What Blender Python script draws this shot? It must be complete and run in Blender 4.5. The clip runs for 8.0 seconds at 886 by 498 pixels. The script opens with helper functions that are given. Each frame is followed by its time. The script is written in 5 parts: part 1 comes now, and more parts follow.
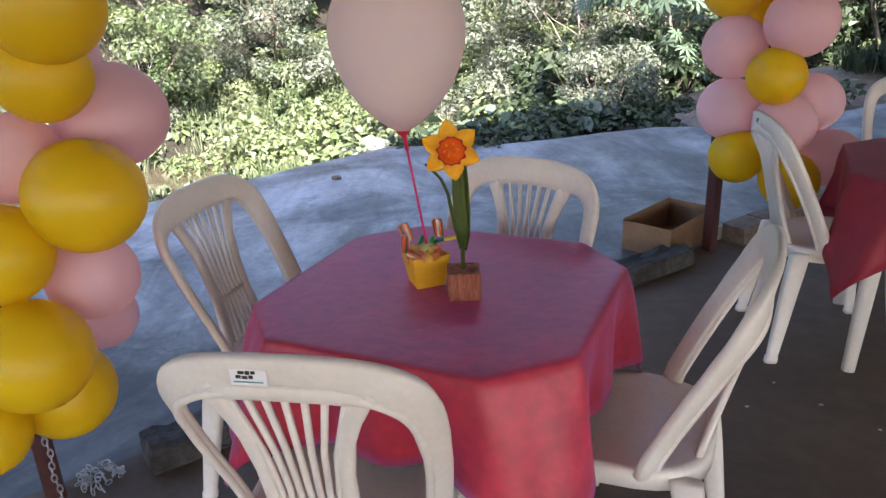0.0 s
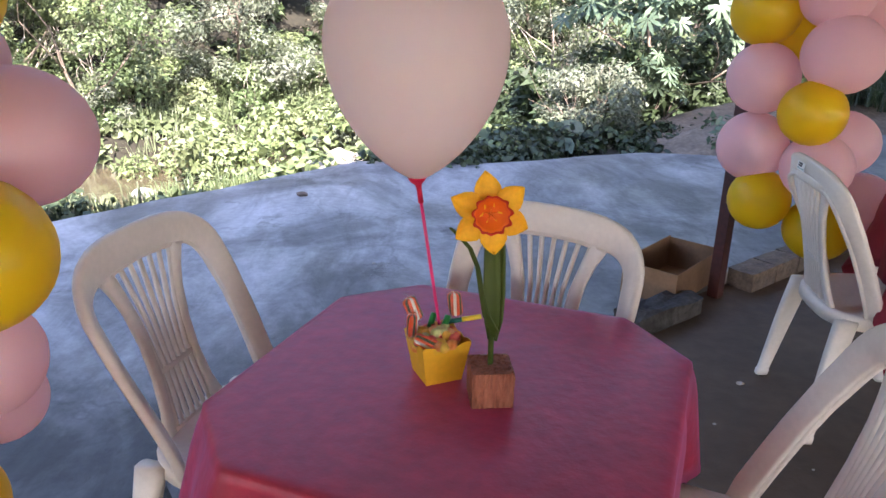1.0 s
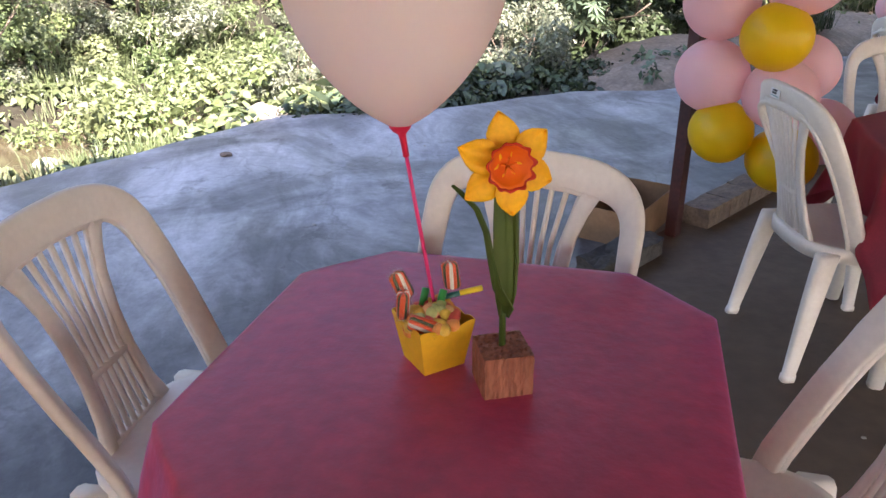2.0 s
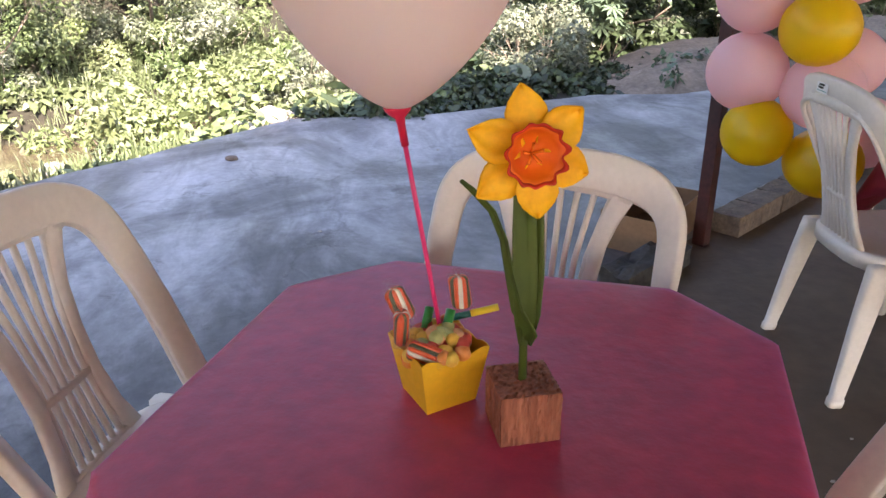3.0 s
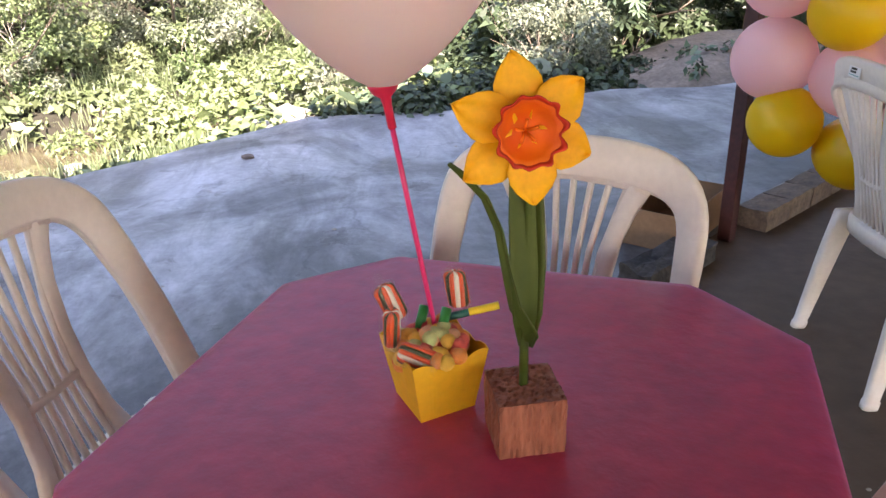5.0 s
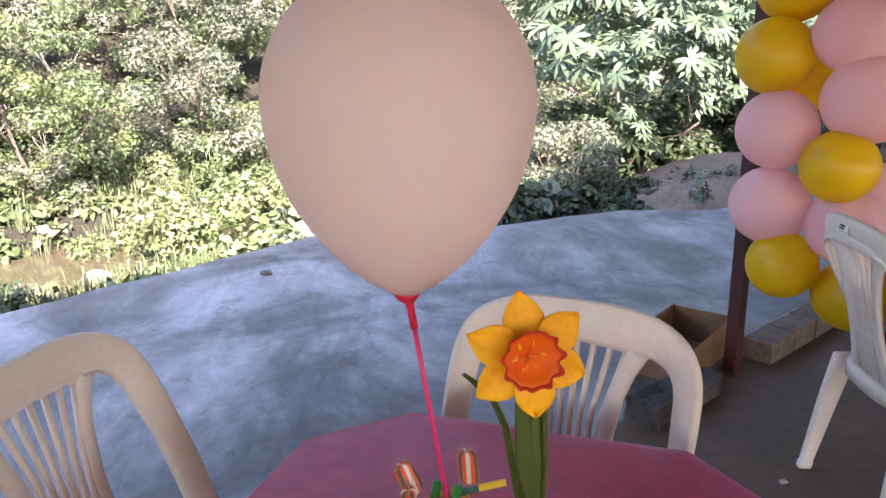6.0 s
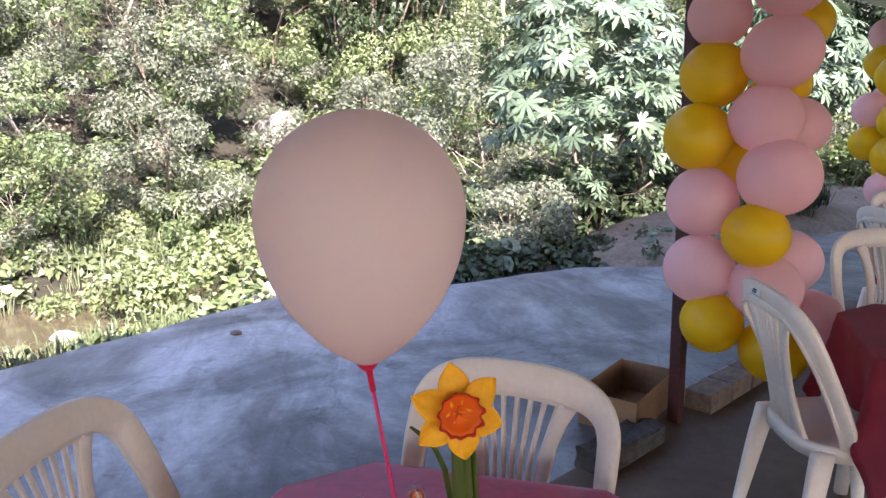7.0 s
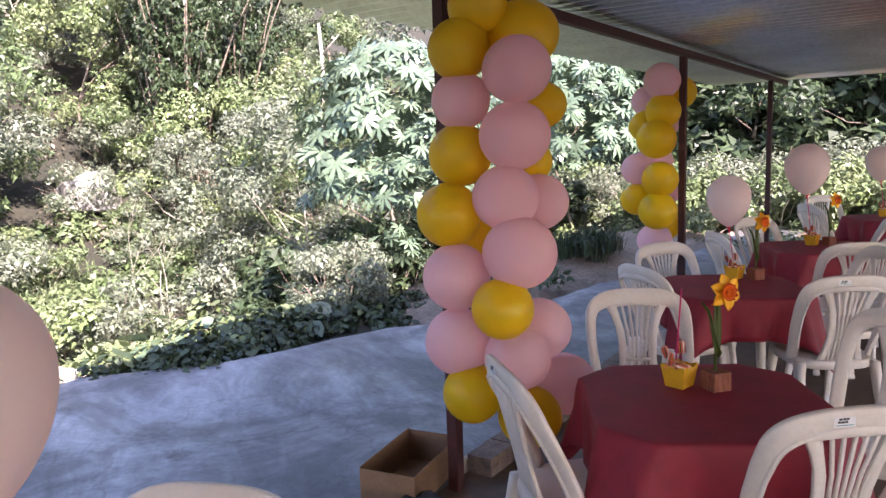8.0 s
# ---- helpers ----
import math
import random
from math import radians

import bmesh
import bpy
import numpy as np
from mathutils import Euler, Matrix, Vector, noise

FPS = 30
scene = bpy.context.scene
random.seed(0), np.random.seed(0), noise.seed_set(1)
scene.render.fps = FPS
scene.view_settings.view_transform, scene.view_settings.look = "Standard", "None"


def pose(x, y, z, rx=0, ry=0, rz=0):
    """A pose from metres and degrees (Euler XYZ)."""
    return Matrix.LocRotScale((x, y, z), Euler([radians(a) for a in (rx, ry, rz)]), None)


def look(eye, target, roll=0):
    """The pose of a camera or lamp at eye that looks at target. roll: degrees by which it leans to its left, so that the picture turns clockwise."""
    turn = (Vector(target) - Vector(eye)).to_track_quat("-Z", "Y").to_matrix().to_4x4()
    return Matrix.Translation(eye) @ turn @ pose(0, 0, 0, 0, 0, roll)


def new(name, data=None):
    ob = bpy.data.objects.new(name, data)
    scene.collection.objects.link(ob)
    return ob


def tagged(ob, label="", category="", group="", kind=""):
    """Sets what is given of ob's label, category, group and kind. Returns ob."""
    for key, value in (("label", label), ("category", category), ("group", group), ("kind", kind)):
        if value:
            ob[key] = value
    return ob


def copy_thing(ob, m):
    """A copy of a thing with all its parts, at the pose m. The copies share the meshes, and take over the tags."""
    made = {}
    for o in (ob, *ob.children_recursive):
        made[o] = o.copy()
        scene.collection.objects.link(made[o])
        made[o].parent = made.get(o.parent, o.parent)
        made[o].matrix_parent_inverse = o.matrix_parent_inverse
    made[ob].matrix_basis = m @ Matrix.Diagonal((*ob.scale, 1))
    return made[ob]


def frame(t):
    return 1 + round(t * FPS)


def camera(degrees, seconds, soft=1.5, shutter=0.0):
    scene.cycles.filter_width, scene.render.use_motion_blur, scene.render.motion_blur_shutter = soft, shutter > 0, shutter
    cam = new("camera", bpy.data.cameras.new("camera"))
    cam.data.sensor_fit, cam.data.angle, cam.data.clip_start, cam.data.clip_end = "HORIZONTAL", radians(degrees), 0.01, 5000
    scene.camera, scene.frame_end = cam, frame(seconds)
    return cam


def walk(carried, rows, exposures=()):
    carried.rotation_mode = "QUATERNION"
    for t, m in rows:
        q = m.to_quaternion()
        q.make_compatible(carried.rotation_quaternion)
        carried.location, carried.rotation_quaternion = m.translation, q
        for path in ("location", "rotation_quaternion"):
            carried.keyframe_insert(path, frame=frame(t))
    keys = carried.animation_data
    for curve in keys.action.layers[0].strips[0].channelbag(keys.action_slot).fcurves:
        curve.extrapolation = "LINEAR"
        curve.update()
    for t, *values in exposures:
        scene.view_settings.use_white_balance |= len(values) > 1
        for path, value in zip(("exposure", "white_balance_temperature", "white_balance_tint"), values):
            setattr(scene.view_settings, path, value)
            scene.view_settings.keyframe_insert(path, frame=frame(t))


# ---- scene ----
cam = camera(62.5, 8.0)
EXPOSURE = [(0, 2.37, 6400, 22), (0.8, 2.54, 6400, 25), (1.5, 2.63, 6650, 26), (3.5, 2.76, 7200, 26), (5.5, 2.82, 7050, 27), (6.5, 2.47, 6600, 28), (7.3, 2.38, 6550, 30), (8, 2.44, 6500, 32)]
PATH = [
    (0, (0.121, 0.017, 1.436), (0.042, 1.886, 0.73), -2.5),
    (0.5, (0.065, 0.296, 1.431), (0.007, 2.168, 0.728), 1.0),
    (1, (-0.01, 0.462, 1.418), (0.03, 2.34, 0.73), 0.9),
    (1.5, (-0.094, 0.584, 1.406), (0.095, 2.414, 0.623), -0.9),
    (1.7, (-0.108, 0.624, 1.386), (0.127, 2.432, 0.564), -0.6),
    (2.8, (-0.075, 0.847, 1.293), (0.158, 2.676, 0.518), -1.0),
    (3, (-0.071, 0.869, 1.279), (0.128, 2.694, 0.485), -0.9),
    (3.5, (-0.052, 0.925, 1.242), (0.064, 2.757, 0.449), -1.3),
    (4, (-0.039, 0.948, 1.227), (0.07, 2.77, 0.411), -1.9),
    (4.2, (-0.043, 0.954, 1.226), (0.09, 2.772, 0.402), -2.3),
    (5.3, (-0.027, 0.927, 1.266), (0.101, 2.777, 0.518), -1.9),
    (5.5, (-0.03, 0.925, 1.305), (0.069, 2.809, 0.64), -2.4),
    (6, (-0.038, 0.866, 1.38), (0.081, 2.79, 0.848), -1.1),
    (6.5, (-0.057, 0.762, 1.432), (0.139, 2.706, 1.003), -0.5),
    (7, (-0.028, 0.643, 1.48), (0.185, 2.592, 1.087), -1.0),
    (7.5, (0.153, 0.65, 1.536), (0.534, 2.585, 1.204), -2.2),
    (8, (0.318, 0.606, 1.605), (0.949, 2.484, 1.329), -2.0),
]
walk(cam, [(t, look(eye, target, roll)) for t, eye, target, roll in PATH], EXPOSURE)

# ---- world and sun ----
# the line of posts runs along (0.8, 0.6); the yard lies on its (-0.6, 0.8) side
ORIGIN = Vector((-1.16, 1.79, 0))
ALONG, OUT = Vector((0.8, 0.6, 0)), Vector((-0.6, 0.8, 0))


def site(s, n, z=0.0):
    """A place s metres along the line of posts and n metres out into the yard."""
    return ORIGIN + ALONG * s + OUT * n + Vector((0, 0, z))


SUN_EL = 42.0
sun_way = (OUT * 0.90 + ALONG * 0.43).normalized()  # level direction in which the light travels
world = bpy.data.worlds.new("sky")
scene.world = world
world.use_nodes = True
wn = world.node_tree.nodes
sky = wn.new("ShaderNodeTexSky")
sky.sky_type = "NISHITA"
sky.sun_disc = False
sky.sun_elevation = radians(SUN_EL)
sky.sun_rotation = math.atan2(-sun_way.x, -sun_way.y)
world.node_tree.links.new(sky.outputs[0], wn["Background"].inputs[0])
wn["Background"].inputs[1].default_value = 0.135
sun = new("sun", bpy.data.lights.new("sun", "SUN"))
sun.data.energy = 5.0
sun.data.angle = radians(0.6)
sun.data.color = (1.0, 0.95, 0.86)
sun.matrix_world = look((0, 0, 20), Vector((0, 0, 20)) + sun_way * math.cos(radians(SUN_EL)) - Vector((0, 0, math.sin(radians(SUN_EL)))))

# ---- materials ----


def material(name, colour, rough=0.6, metal=0.0, vary=0.0, scale=8.0, second=None, fine=60.0, bump=0.0, bump_scale=40.0,
             sub=0.0, trans=0.0, sheen=0.0, spec=0.5, hue_object=0.0, island=0.0, coat=0.0):
    """A surface with variation at two scales, fine relief and, where asked, a change from piece to piece."""
    m = bpy.data.materials.new(name)
    m.use_nodes = True
    nt = m.node_tree
    n, l = nt.nodes, nt.links
    b = n["Principled BSDF"]
    b.inputs["Roughness"].default_value = rough
    b.inputs["Metallic"].default_value = metal
    b.inputs["Specular IOR Level"].default_value = spec
    if coat:
        b.inputs["Coat Weight"].default_value = coat
        b.inputs["Coat Roughness"].default_value = 0.15
    if sheen:
        b.inputs["Sheen Weight"].default_value = sheen
        b.inputs["Sheen Roughness"].default_value = 0.5
        # bluish sky reflection on the cloth is put into this violet tint
        b.inputs["Sheen Tint"].default_value = (0.66, 0.33, 1.0, 1)
    if sub:
        b.inputs["Subsurface Weight"].default_value = sub
        b.inputs["Subsurface Radius"].default_value = (0.03, 0.02, 0.012)
    tc = n.new("ShaderNodeTexCoord")
    co = tc.outputs["Object"]
    out = None
    rgb = n.new("ShaderNodeRGB")
    rgb.outputs[0].default_value = (*colour, 1)
    out = rgb.outputs[0]
    if second:
        big = n.new("ShaderNodeTexNoise")
        big.inputs["Scale"].default_value = scale
        big.inputs["Detail"].default_value = 6
        big.inputs["Roughness"].default_value = 0.6
        l.new(co, big.inputs["Vector"])
        ramp = n.new("ShaderNodeValToRGB")
        ramp.color_ramp.elements[0].position, ramp.color_ramp.elements[1].position = 0.38, 0.64
        l.new(big.outputs["Fac"], ramp.inputs[0])
        mix = n.new("ShaderNodeMix")
        mix.data_type = "RGBA"
        l.new(ramp.outputs[0], mix.inputs[0])
        l.new(out, mix.inputs[6])
        mix.inputs[7].default_value = (*second, 1)
        out = mix.outputs[2]
    value = None
    if vary:
        small = n.new("ShaderNodeTexNoise")
        small.inputs["Scale"].default_value = fine
        small.inputs["Detail"].default_value = 4
        l.new(co, small.inputs["Vector"])
        r = n.new("ShaderNodeMapRange")
        r.inputs[1].default_value, r.inputs[2].default_value = 0.3, 0.7
        r.inputs[3].default_value, r.inputs[4].default_value = 1 - vary, 1 + vary
        l.new(small.outputs["Fac"], r.inputs[0])
        value = r.outputs[0]
    if island or hue_object:
        src = n.new("ShaderNodeNewGeometry").outputs["Random Per Island"] if island else n.new("ShaderNodeObjectInfo").outputs["Random"]
        r2 = n.new("ShaderNodeMapRange")
        k = island or hue_object
        r2.inputs[3].default_value, r2.inputs[4].default_value = 1 - k, 1 + k
        l.new(src, r2.inputs[0])
        if value is not None:
            mu = n.new("ShaderNodeMath")
            mu.operation = "MULTIPLY"
            l.new(value, mu.inputs[0])
            l.new(r2.outputs[0], mu.inputs[1])
            value = mu.outputs[0]
        else:
            value = r2.outputs[0]
    if value is not None:
        hsv = n.new("ShaderNodeHueSaturation")
        l.new(value, hsv.inputs["Value"])
        l.new(out, hsv.inputs["Color"])
        out = hsv.outputs[0]
    l.new(out, b.inputs["Base Color"])
    if bump:
        bn = n.new("ShaderNodeTexNoise")
        bn.inputs["Scale"].default_value = bump_scale
        bn.inputs["Detail"].default_value = 5
        l.new(co, bn.inputs["Vector"])
        bu = n.new("ShaderNodeBump")
        bu.inputs["Strength"].default_value = bump
        bu.inputs["Distance"].default_value = 0.01
        l.new(bn.outputs["Fac"], bu.inputs["Height"])
        l.new(bu.outputs[0], b.inputs["Normal"])
    if trans:
        tr = n.new("ShaderNodeBsdfTranslucent")
        l.new(out, tr.inputs["Color"])
        ms = n.new("ShaderNodeMixShader")
        ms.inputs[0].default_value = trans
        l.new(b.outputs[0], ms.inputs[1])
        l.new(tr.outputs[0], ms.inputs[2])
        l.new(ms.outputs[0], n["Material Output"].inputs[0])
    return m


M_FLOOR = material("floor_concrete", (0.120, 0.080, 0.050), 0.75, second=(0.078, 0.052, 0.034), scale=1.3, vary=0.15, fine=14, bump=0.4, bump_scale=30)
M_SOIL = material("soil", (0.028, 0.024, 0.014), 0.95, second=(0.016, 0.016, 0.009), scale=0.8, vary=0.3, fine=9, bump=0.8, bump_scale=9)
M_DIRT = material("pale_dirt", (0.24, 0.19, 0.14), 0.95, second=(0.16, 0.125, 0.092), scale=2.5, vary=0.25, fine=22, bump=0.9, bump_scale=14)
M_WATER = material("muddy_water", (0.088, 0.072, 0.046), 0.12, second=(0.075, 0.062, 0.038), scale=0.8, bump=0.06, bump_scale=5)
M_ROOF = material("galvanised_sheet", (0.86, 0.86, 0.87), 0.30, 0.85, second=(0.70, 0.70, 0.71), scale=1.2, vary=0.1, fine=30, bump=0.05)
M_STEEL = material("red_oxide_steel", (0.060, 0.013, 0.011), 0.55, second=(0.042, 0.011, 0.009), scale=6, vary=0.25, fine=50, bump=0.1)
M_PLASTIC = material("white_plastic", (0.74, 0.69, 0.62), 0.38, second=(0.70, 0.645, 0.57), scale=5, vary=0.04, fine=70, bump=0.03, bump_scale=180)
M_CLOTH = material("red_nonwoven_cloth", (0.50, 0.030, 0.050), 0.42, second=(0.40, 0.024, 0.042), scale=11, vary=0.15, fine=32, bump=0.14, bump_scale=45, sheen=0.36, spec=0.5)
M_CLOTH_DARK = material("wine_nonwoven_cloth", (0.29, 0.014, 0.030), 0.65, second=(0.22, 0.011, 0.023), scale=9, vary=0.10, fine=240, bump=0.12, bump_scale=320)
M_PINK = material("pink_balloon", (0.98, 0.70, 0.73), 0.42, sub=0.2, second=(0.97, 0.68, 0.71), scale=4, trans=0.5)
M_PALE = material("pale_pink_balloon", (0.97, 0.84, 0.815), 0.45, sub=0.2, second=(0.96, 0.81, 0.79), scale=3, trans=0.45)
M_YELLOW = material("yellow_balloon", (0.900, 0.650, 0.011), 0.38, sub=0.2, second=(0.880, 0.627, 0.011), scale=4, trans=0.4)
M_KNOT = material("orange_knot", (0.75, 0.16, 0.03), 0.5, vary=0.1)
M_STICK = material("pink_plastic", (0.72, 0.035, 0.16), 0.35, vary=0.05)
M_CUP = material("red_plastic", (0.70, 0.03, 0.08), 0.3, vary=0.05)
M_CARD = material("yellow_card", (0.82, 0.46, 0.015), 0.6, vary=0.05, fine=90, second=(0.78, 0.42, 0.015), scale=12)
M_CARTON = material("brown_cardboard", (0.25, 0.145, 0.078), 0.85, vary=0.08, fine=60, second=(0.21, 0.12, 0.062), scale=7, bump=0.1, bump_scale=120)
M_BLOCK = material("stained_foam", (0.38, 0.135, 0.075), 0.75, second=(0.25, 0.075, 0.04), scale=60, vary=0.25, fine=160, bump=0.8, bump_scale=110)
_b = M_BLOCK.node_tree
for _n in [q for q in _b.nodes if q.type == "TEX_NOISE"]:
    _m = _b.nodes.new("ShaderNodeMapping")
    _m.inputs["Scale"].default_value = (1, 1, 0.12)
    _b.links.new(_b.nodes["Texture Coordinate"].outputs["Object"], _m.inputs[0])
    _b.links.new(_m.outputs[0], _n.inputs["Vector"])
M_PETAL = material("yellow_petal", (0.95, 0.50, 0.003), 0.6, second=(0.90, 0.42, 0.002), scale=28, vary=0.06, fine=160, trans=0.12)
M_CORONA = material("orange_corona", (0.86, 0.165, 0.002), 0.6, second=(0.78, 0.11, 0.002), scale=30, trans=0.12)
M_STAMEN = material("orange_stamen", (0.88, 0.19, 0.002), 0.6, vary=0.08)
M_RIM = material("red_rim", (0.55, 0.022, 0.000), 0.6, vary=0.1)
M_LEAFG = material("foam_leaf", (0.060, 0.095, 0.008), 0.6, second=(0.040, 0.070, 0.006), scale=30, vary=0.08)
M_BRICK = material("weathered_block", (0.17, 0.125, 0.092), 0.9, second=(0.11, 0.085, 0.068), scale=14, vary=0.25, fine=70, bump=0.8, bump_scale=50, hue_object=0.12)
M_LABEL = material("label_paper", (0.8, 0.8, 0.8), 0.5, vary=0.02)
M_INK = material("black_ink", (0.02, 0.02, 0.02), 0.6, vary=0.1)
M_TEAL = material("teal_ink", (0.05, 0.28, 0.27), 0.6, vary=0.1)
M_CHAIN = material("zinc_chain", (0.45, 0.45, 0.46), 0.35, 0.9, vary=0.15)
M_BARK = material("bark", (0.21, 0.17, 0.13), 0.9, second=(0.12, 0.09, 0.065), scale=12, vary=0.25, fine=40, bump=0.6)
M_PALEBARK = material("pale_bark", (0.48, 0.43, 0.36), 0.85, second=(0.33, 0.28, 0.22), scale=9, vary=0.2, fine=40, bump=0.4)
M_DARKBLOCK = material("grimy_block", (0.024, 0.021, 0.019), 0.9, second=(0.072, 0.068, 0.062), scale=7, vary=0.3, fine=40, bump=0.9, bump_scale=40)
M_STONE = material("pale_stone", (0.42, 0.39, 0.34), 0.9, second=(0.30, 0.28, 0.25), scale=6, vary=0.2, fine=30, bump=0.8, bump_scale=14)


def yard_material():
    """Trowelled concrete: pale laitance, dark damp patches, swirls, fine cracks and pits; smoother where worn."""
    m = bpy.data.materials.new("yard_concrete")
    m.use_nodes = True
    n, l = m.node_tree.nodes, m.node_tree.links
    b = n["Principled BSDF"]
    b.inputs["Specular IOR Level"].default_value = 0.55
    co = n.new("ShaderNodeTexCoord").outputs["Object"]

    def tex(scale, detail, rough, distort=0.0, stretch=None):
        x = n.new("ShaderNodeTexNoise")
        x.inputs["Scale"].default_value, x.inputs["Detail"].default_value, x.inputs["Roughness"].default_value, x.inputs["Distortion"].default_value = scale, detail, rough, distort
        if stretch:
            mp = n.new("ShaderNodeMapping")
            mp.inputs["Scale"].default_value = stretch
            mp.inputs["Rotation"].default_value = (0, 0, 0.9)
            l.new(co, mp.inputs[0])
            l.new(mp.outputs[0], x.inputs["Vector"])
        else:
            l.new(co, x.inputs["Vector"])
        return x.outputs["Fac"]

    def ramp(src, lo, hi, c0, c1):
        r = n.new("ShaderNodeValToRGB")
        r.color_ramp.elements[0].position, r.color_ramp.elements[1].position = lo, hi
        r.color_ramp.elements[0].color, r.color_ramp.elements[1].color = (*c0, 1), (*c1, 1)
        l.new(src, r.inputs[0])
        return r.outputs[0]

    def mix(kind, fac, x, y):
        g = n.new("ShaderNodeMix")
        g.data_type, g.blend_type = "RGBA", kind
        if isinstance(fac, float):
            g.inputs[0].default_value = fac
        else:
            l.new(fac, g.inputs[0])
        l.new(x, g.inputs[6])
        l.new(y, g.inputs[7])
        return g.outputs[2]

    base = ramp(tex(0.8, 9, 0.66, 0.9), 0.42, 0.60, (0.155, 0.154, 0.155), (0.40, 0.40, 0.405))
    streak = ramp(tex(3.4, 10, 0.70, 1.6, (1.0, 0.4, 1.0)), 0.38, 0.66, (0.72, 0.71, 0.70), (1.22, 1.22, 1.22))
    fine = ramp(tex(26, 4, 0.6), 0.3, 0.7, (0.86, 0.86, 0.86), (1.1, 1.1, 1.1))
    col = mix("MULTIPLY", 1.0, mix("MULTIPLY", 1.0, base, streak), fine)
    vor = n.new("ShaderNodeTexVoronoi")
    vor.feature = "DISTANCE_TO_EDGE"
    vor.inputs["Scale"].default_value = 0.55
    warp = n.new("ShaderNodeVectorMath")
    warp.operation = "ADD"
    nz = n.new("ShaderNodeTexNoise")
    nz.inputs["Scale"].default_value = 2.5
    nz.inputs["Detail"].default_value = 6
    l.new(co, nz.inputs["Vector"])
    l.new(co, warp.inputs[0])
    l.new(nz.outputs["Color"], warp.inputs[1])
    l.new(warp.outputs[0], vor.inputs["Vector"])
    crack = ramp(vor.outputs[0], 0.0, 0.010, (0.62, 0.61, 0.60), (1, 1, 1))
    col = mix("MULTIPLY", 0.7, col, crack)
    scab = ramp(tex(1.7, 9, 0.72, 0.4), 0.60, 0.63, (1, 1, 1), (0.60, 0.59, 0.58))
    col = mix("MULTIPLY", 0.8, col, scab)
    # painted-in shade beside the shelter, in ragged patches that thin out over the yard
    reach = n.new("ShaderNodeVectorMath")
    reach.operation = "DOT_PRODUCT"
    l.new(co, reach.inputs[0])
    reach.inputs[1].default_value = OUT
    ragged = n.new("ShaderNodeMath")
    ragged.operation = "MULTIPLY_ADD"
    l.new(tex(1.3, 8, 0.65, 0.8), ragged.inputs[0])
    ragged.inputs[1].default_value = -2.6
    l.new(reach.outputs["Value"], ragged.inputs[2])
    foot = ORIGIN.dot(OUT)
    shelter_shade = n.new("ShaderNodeMapRange")
    shelter_shade.inputs[1].default_value, shelter_shade.inputs[2].default_value = foot - 1.0, foot + 0.1
    shelter_shade.inputs[3].default_value, shelter_shade.inputs[4].default_value = 0.42, 1.0
    l.new(ragged.outputs[0], shelter_shade.inputs[0])
    col = mix("MULTIPLY", 1.0, col, shelter_shade.outputs[0])
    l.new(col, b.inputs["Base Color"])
    rr = ramp(tex(1.1, 6, 0.6), 0.35, 0.7, (0.34, 0.34, 0.34), (0.62, 0.62, 0.62))
    l.new(rr, b.inputs["Roughness"])
    bu = n.new("ShaderNodeBump")
    bu.inputs["Strength"].default_value, bu.inputs["Distance"].default_value = 0.3, 0.012
    l.new(tex(9, 8, 0.68, 0.5), bu.inputs["Height"])
    bu2 = n.new("ShaderNodeBump")
    bu2.inputs["Strength"].default_value, bu2.inputs["Distance"].default_value = 0.5, 0.01
    bu2.invert = True
    l.new(scab, bu2.inputs["Height"])
    l.new(bu.outputs[0], bu2.inputs["Normal"])
    l.new(bu2.outputs[0], b.inputs["Normal"])
    return m


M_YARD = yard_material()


def leaf_material(name, colour, second, k=0.4, rough=0.42, trans=0.07):
    return material(name, colour, rough, second=second, scale=0.7, island=k, trans=trans, spec=0.35)


L_GREEN = leaf_material("green_leaves", (0.088, 0.132, 0.052), (0.124, 0.152, 0.074))
L_GREY = leaf_material("greyish_leaves", (0.108, 0.134, 0.084), (0.142, 0.156, 0.110))
L_LIME = leaf_material("lime_leaves", (0.129, 0.176, 0.068), (0.172, 0.200, 0.100))
L_DRY = leaf_material("dry_leaves", (0.15, 0.13, 0.095), (0.105, 0.095, 0.068))
# dark green leaf colour that also carries the shade of deep growth
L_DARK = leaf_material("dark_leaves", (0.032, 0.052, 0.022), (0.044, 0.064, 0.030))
L_CASTOR = leaf_material("castor_leaves", (0.094, 0.142, 0.088), (0.112, 0.158, 0.098), 0.35, 0.24)
L_GRASS = leaf_material("grass_blades", (0.117, 0.165, 0.071), (0.164, 0.190, 0.106))
L_BANANA = leaf_material("banana_leaves", (0.13, 0.21, 0.05), (0.17, 0.22, 0.06), 0.2)

# ---- building helpers ----


def part(name, bm, mat, parent=None, label="", smooth=True):
    me = bpy.data.meshes.new(name)
    bm.to_mesh(me)
    bm.free()
    me.materials.append(mat)
    if smooth:
        me.shade_smooth()
    ob = new(name, me)
    if parent is not None:
        ob.parent = parent
    if label:
        tagged(ob, label)
    return ob


def raw(name, verts, faces, mat, parent=None, label="", smooth=False):
    me = bpy.data.meshes.new(name)
    me.from_pydata(verts, [], faces)
    me.materials.append(mat)
    if smooth:
        me.shade_smooth()
    ob = new(name, me)
    if parent is not None:
        ob.parent = parent
    if label:
        tagged(ob, label)
    return ob


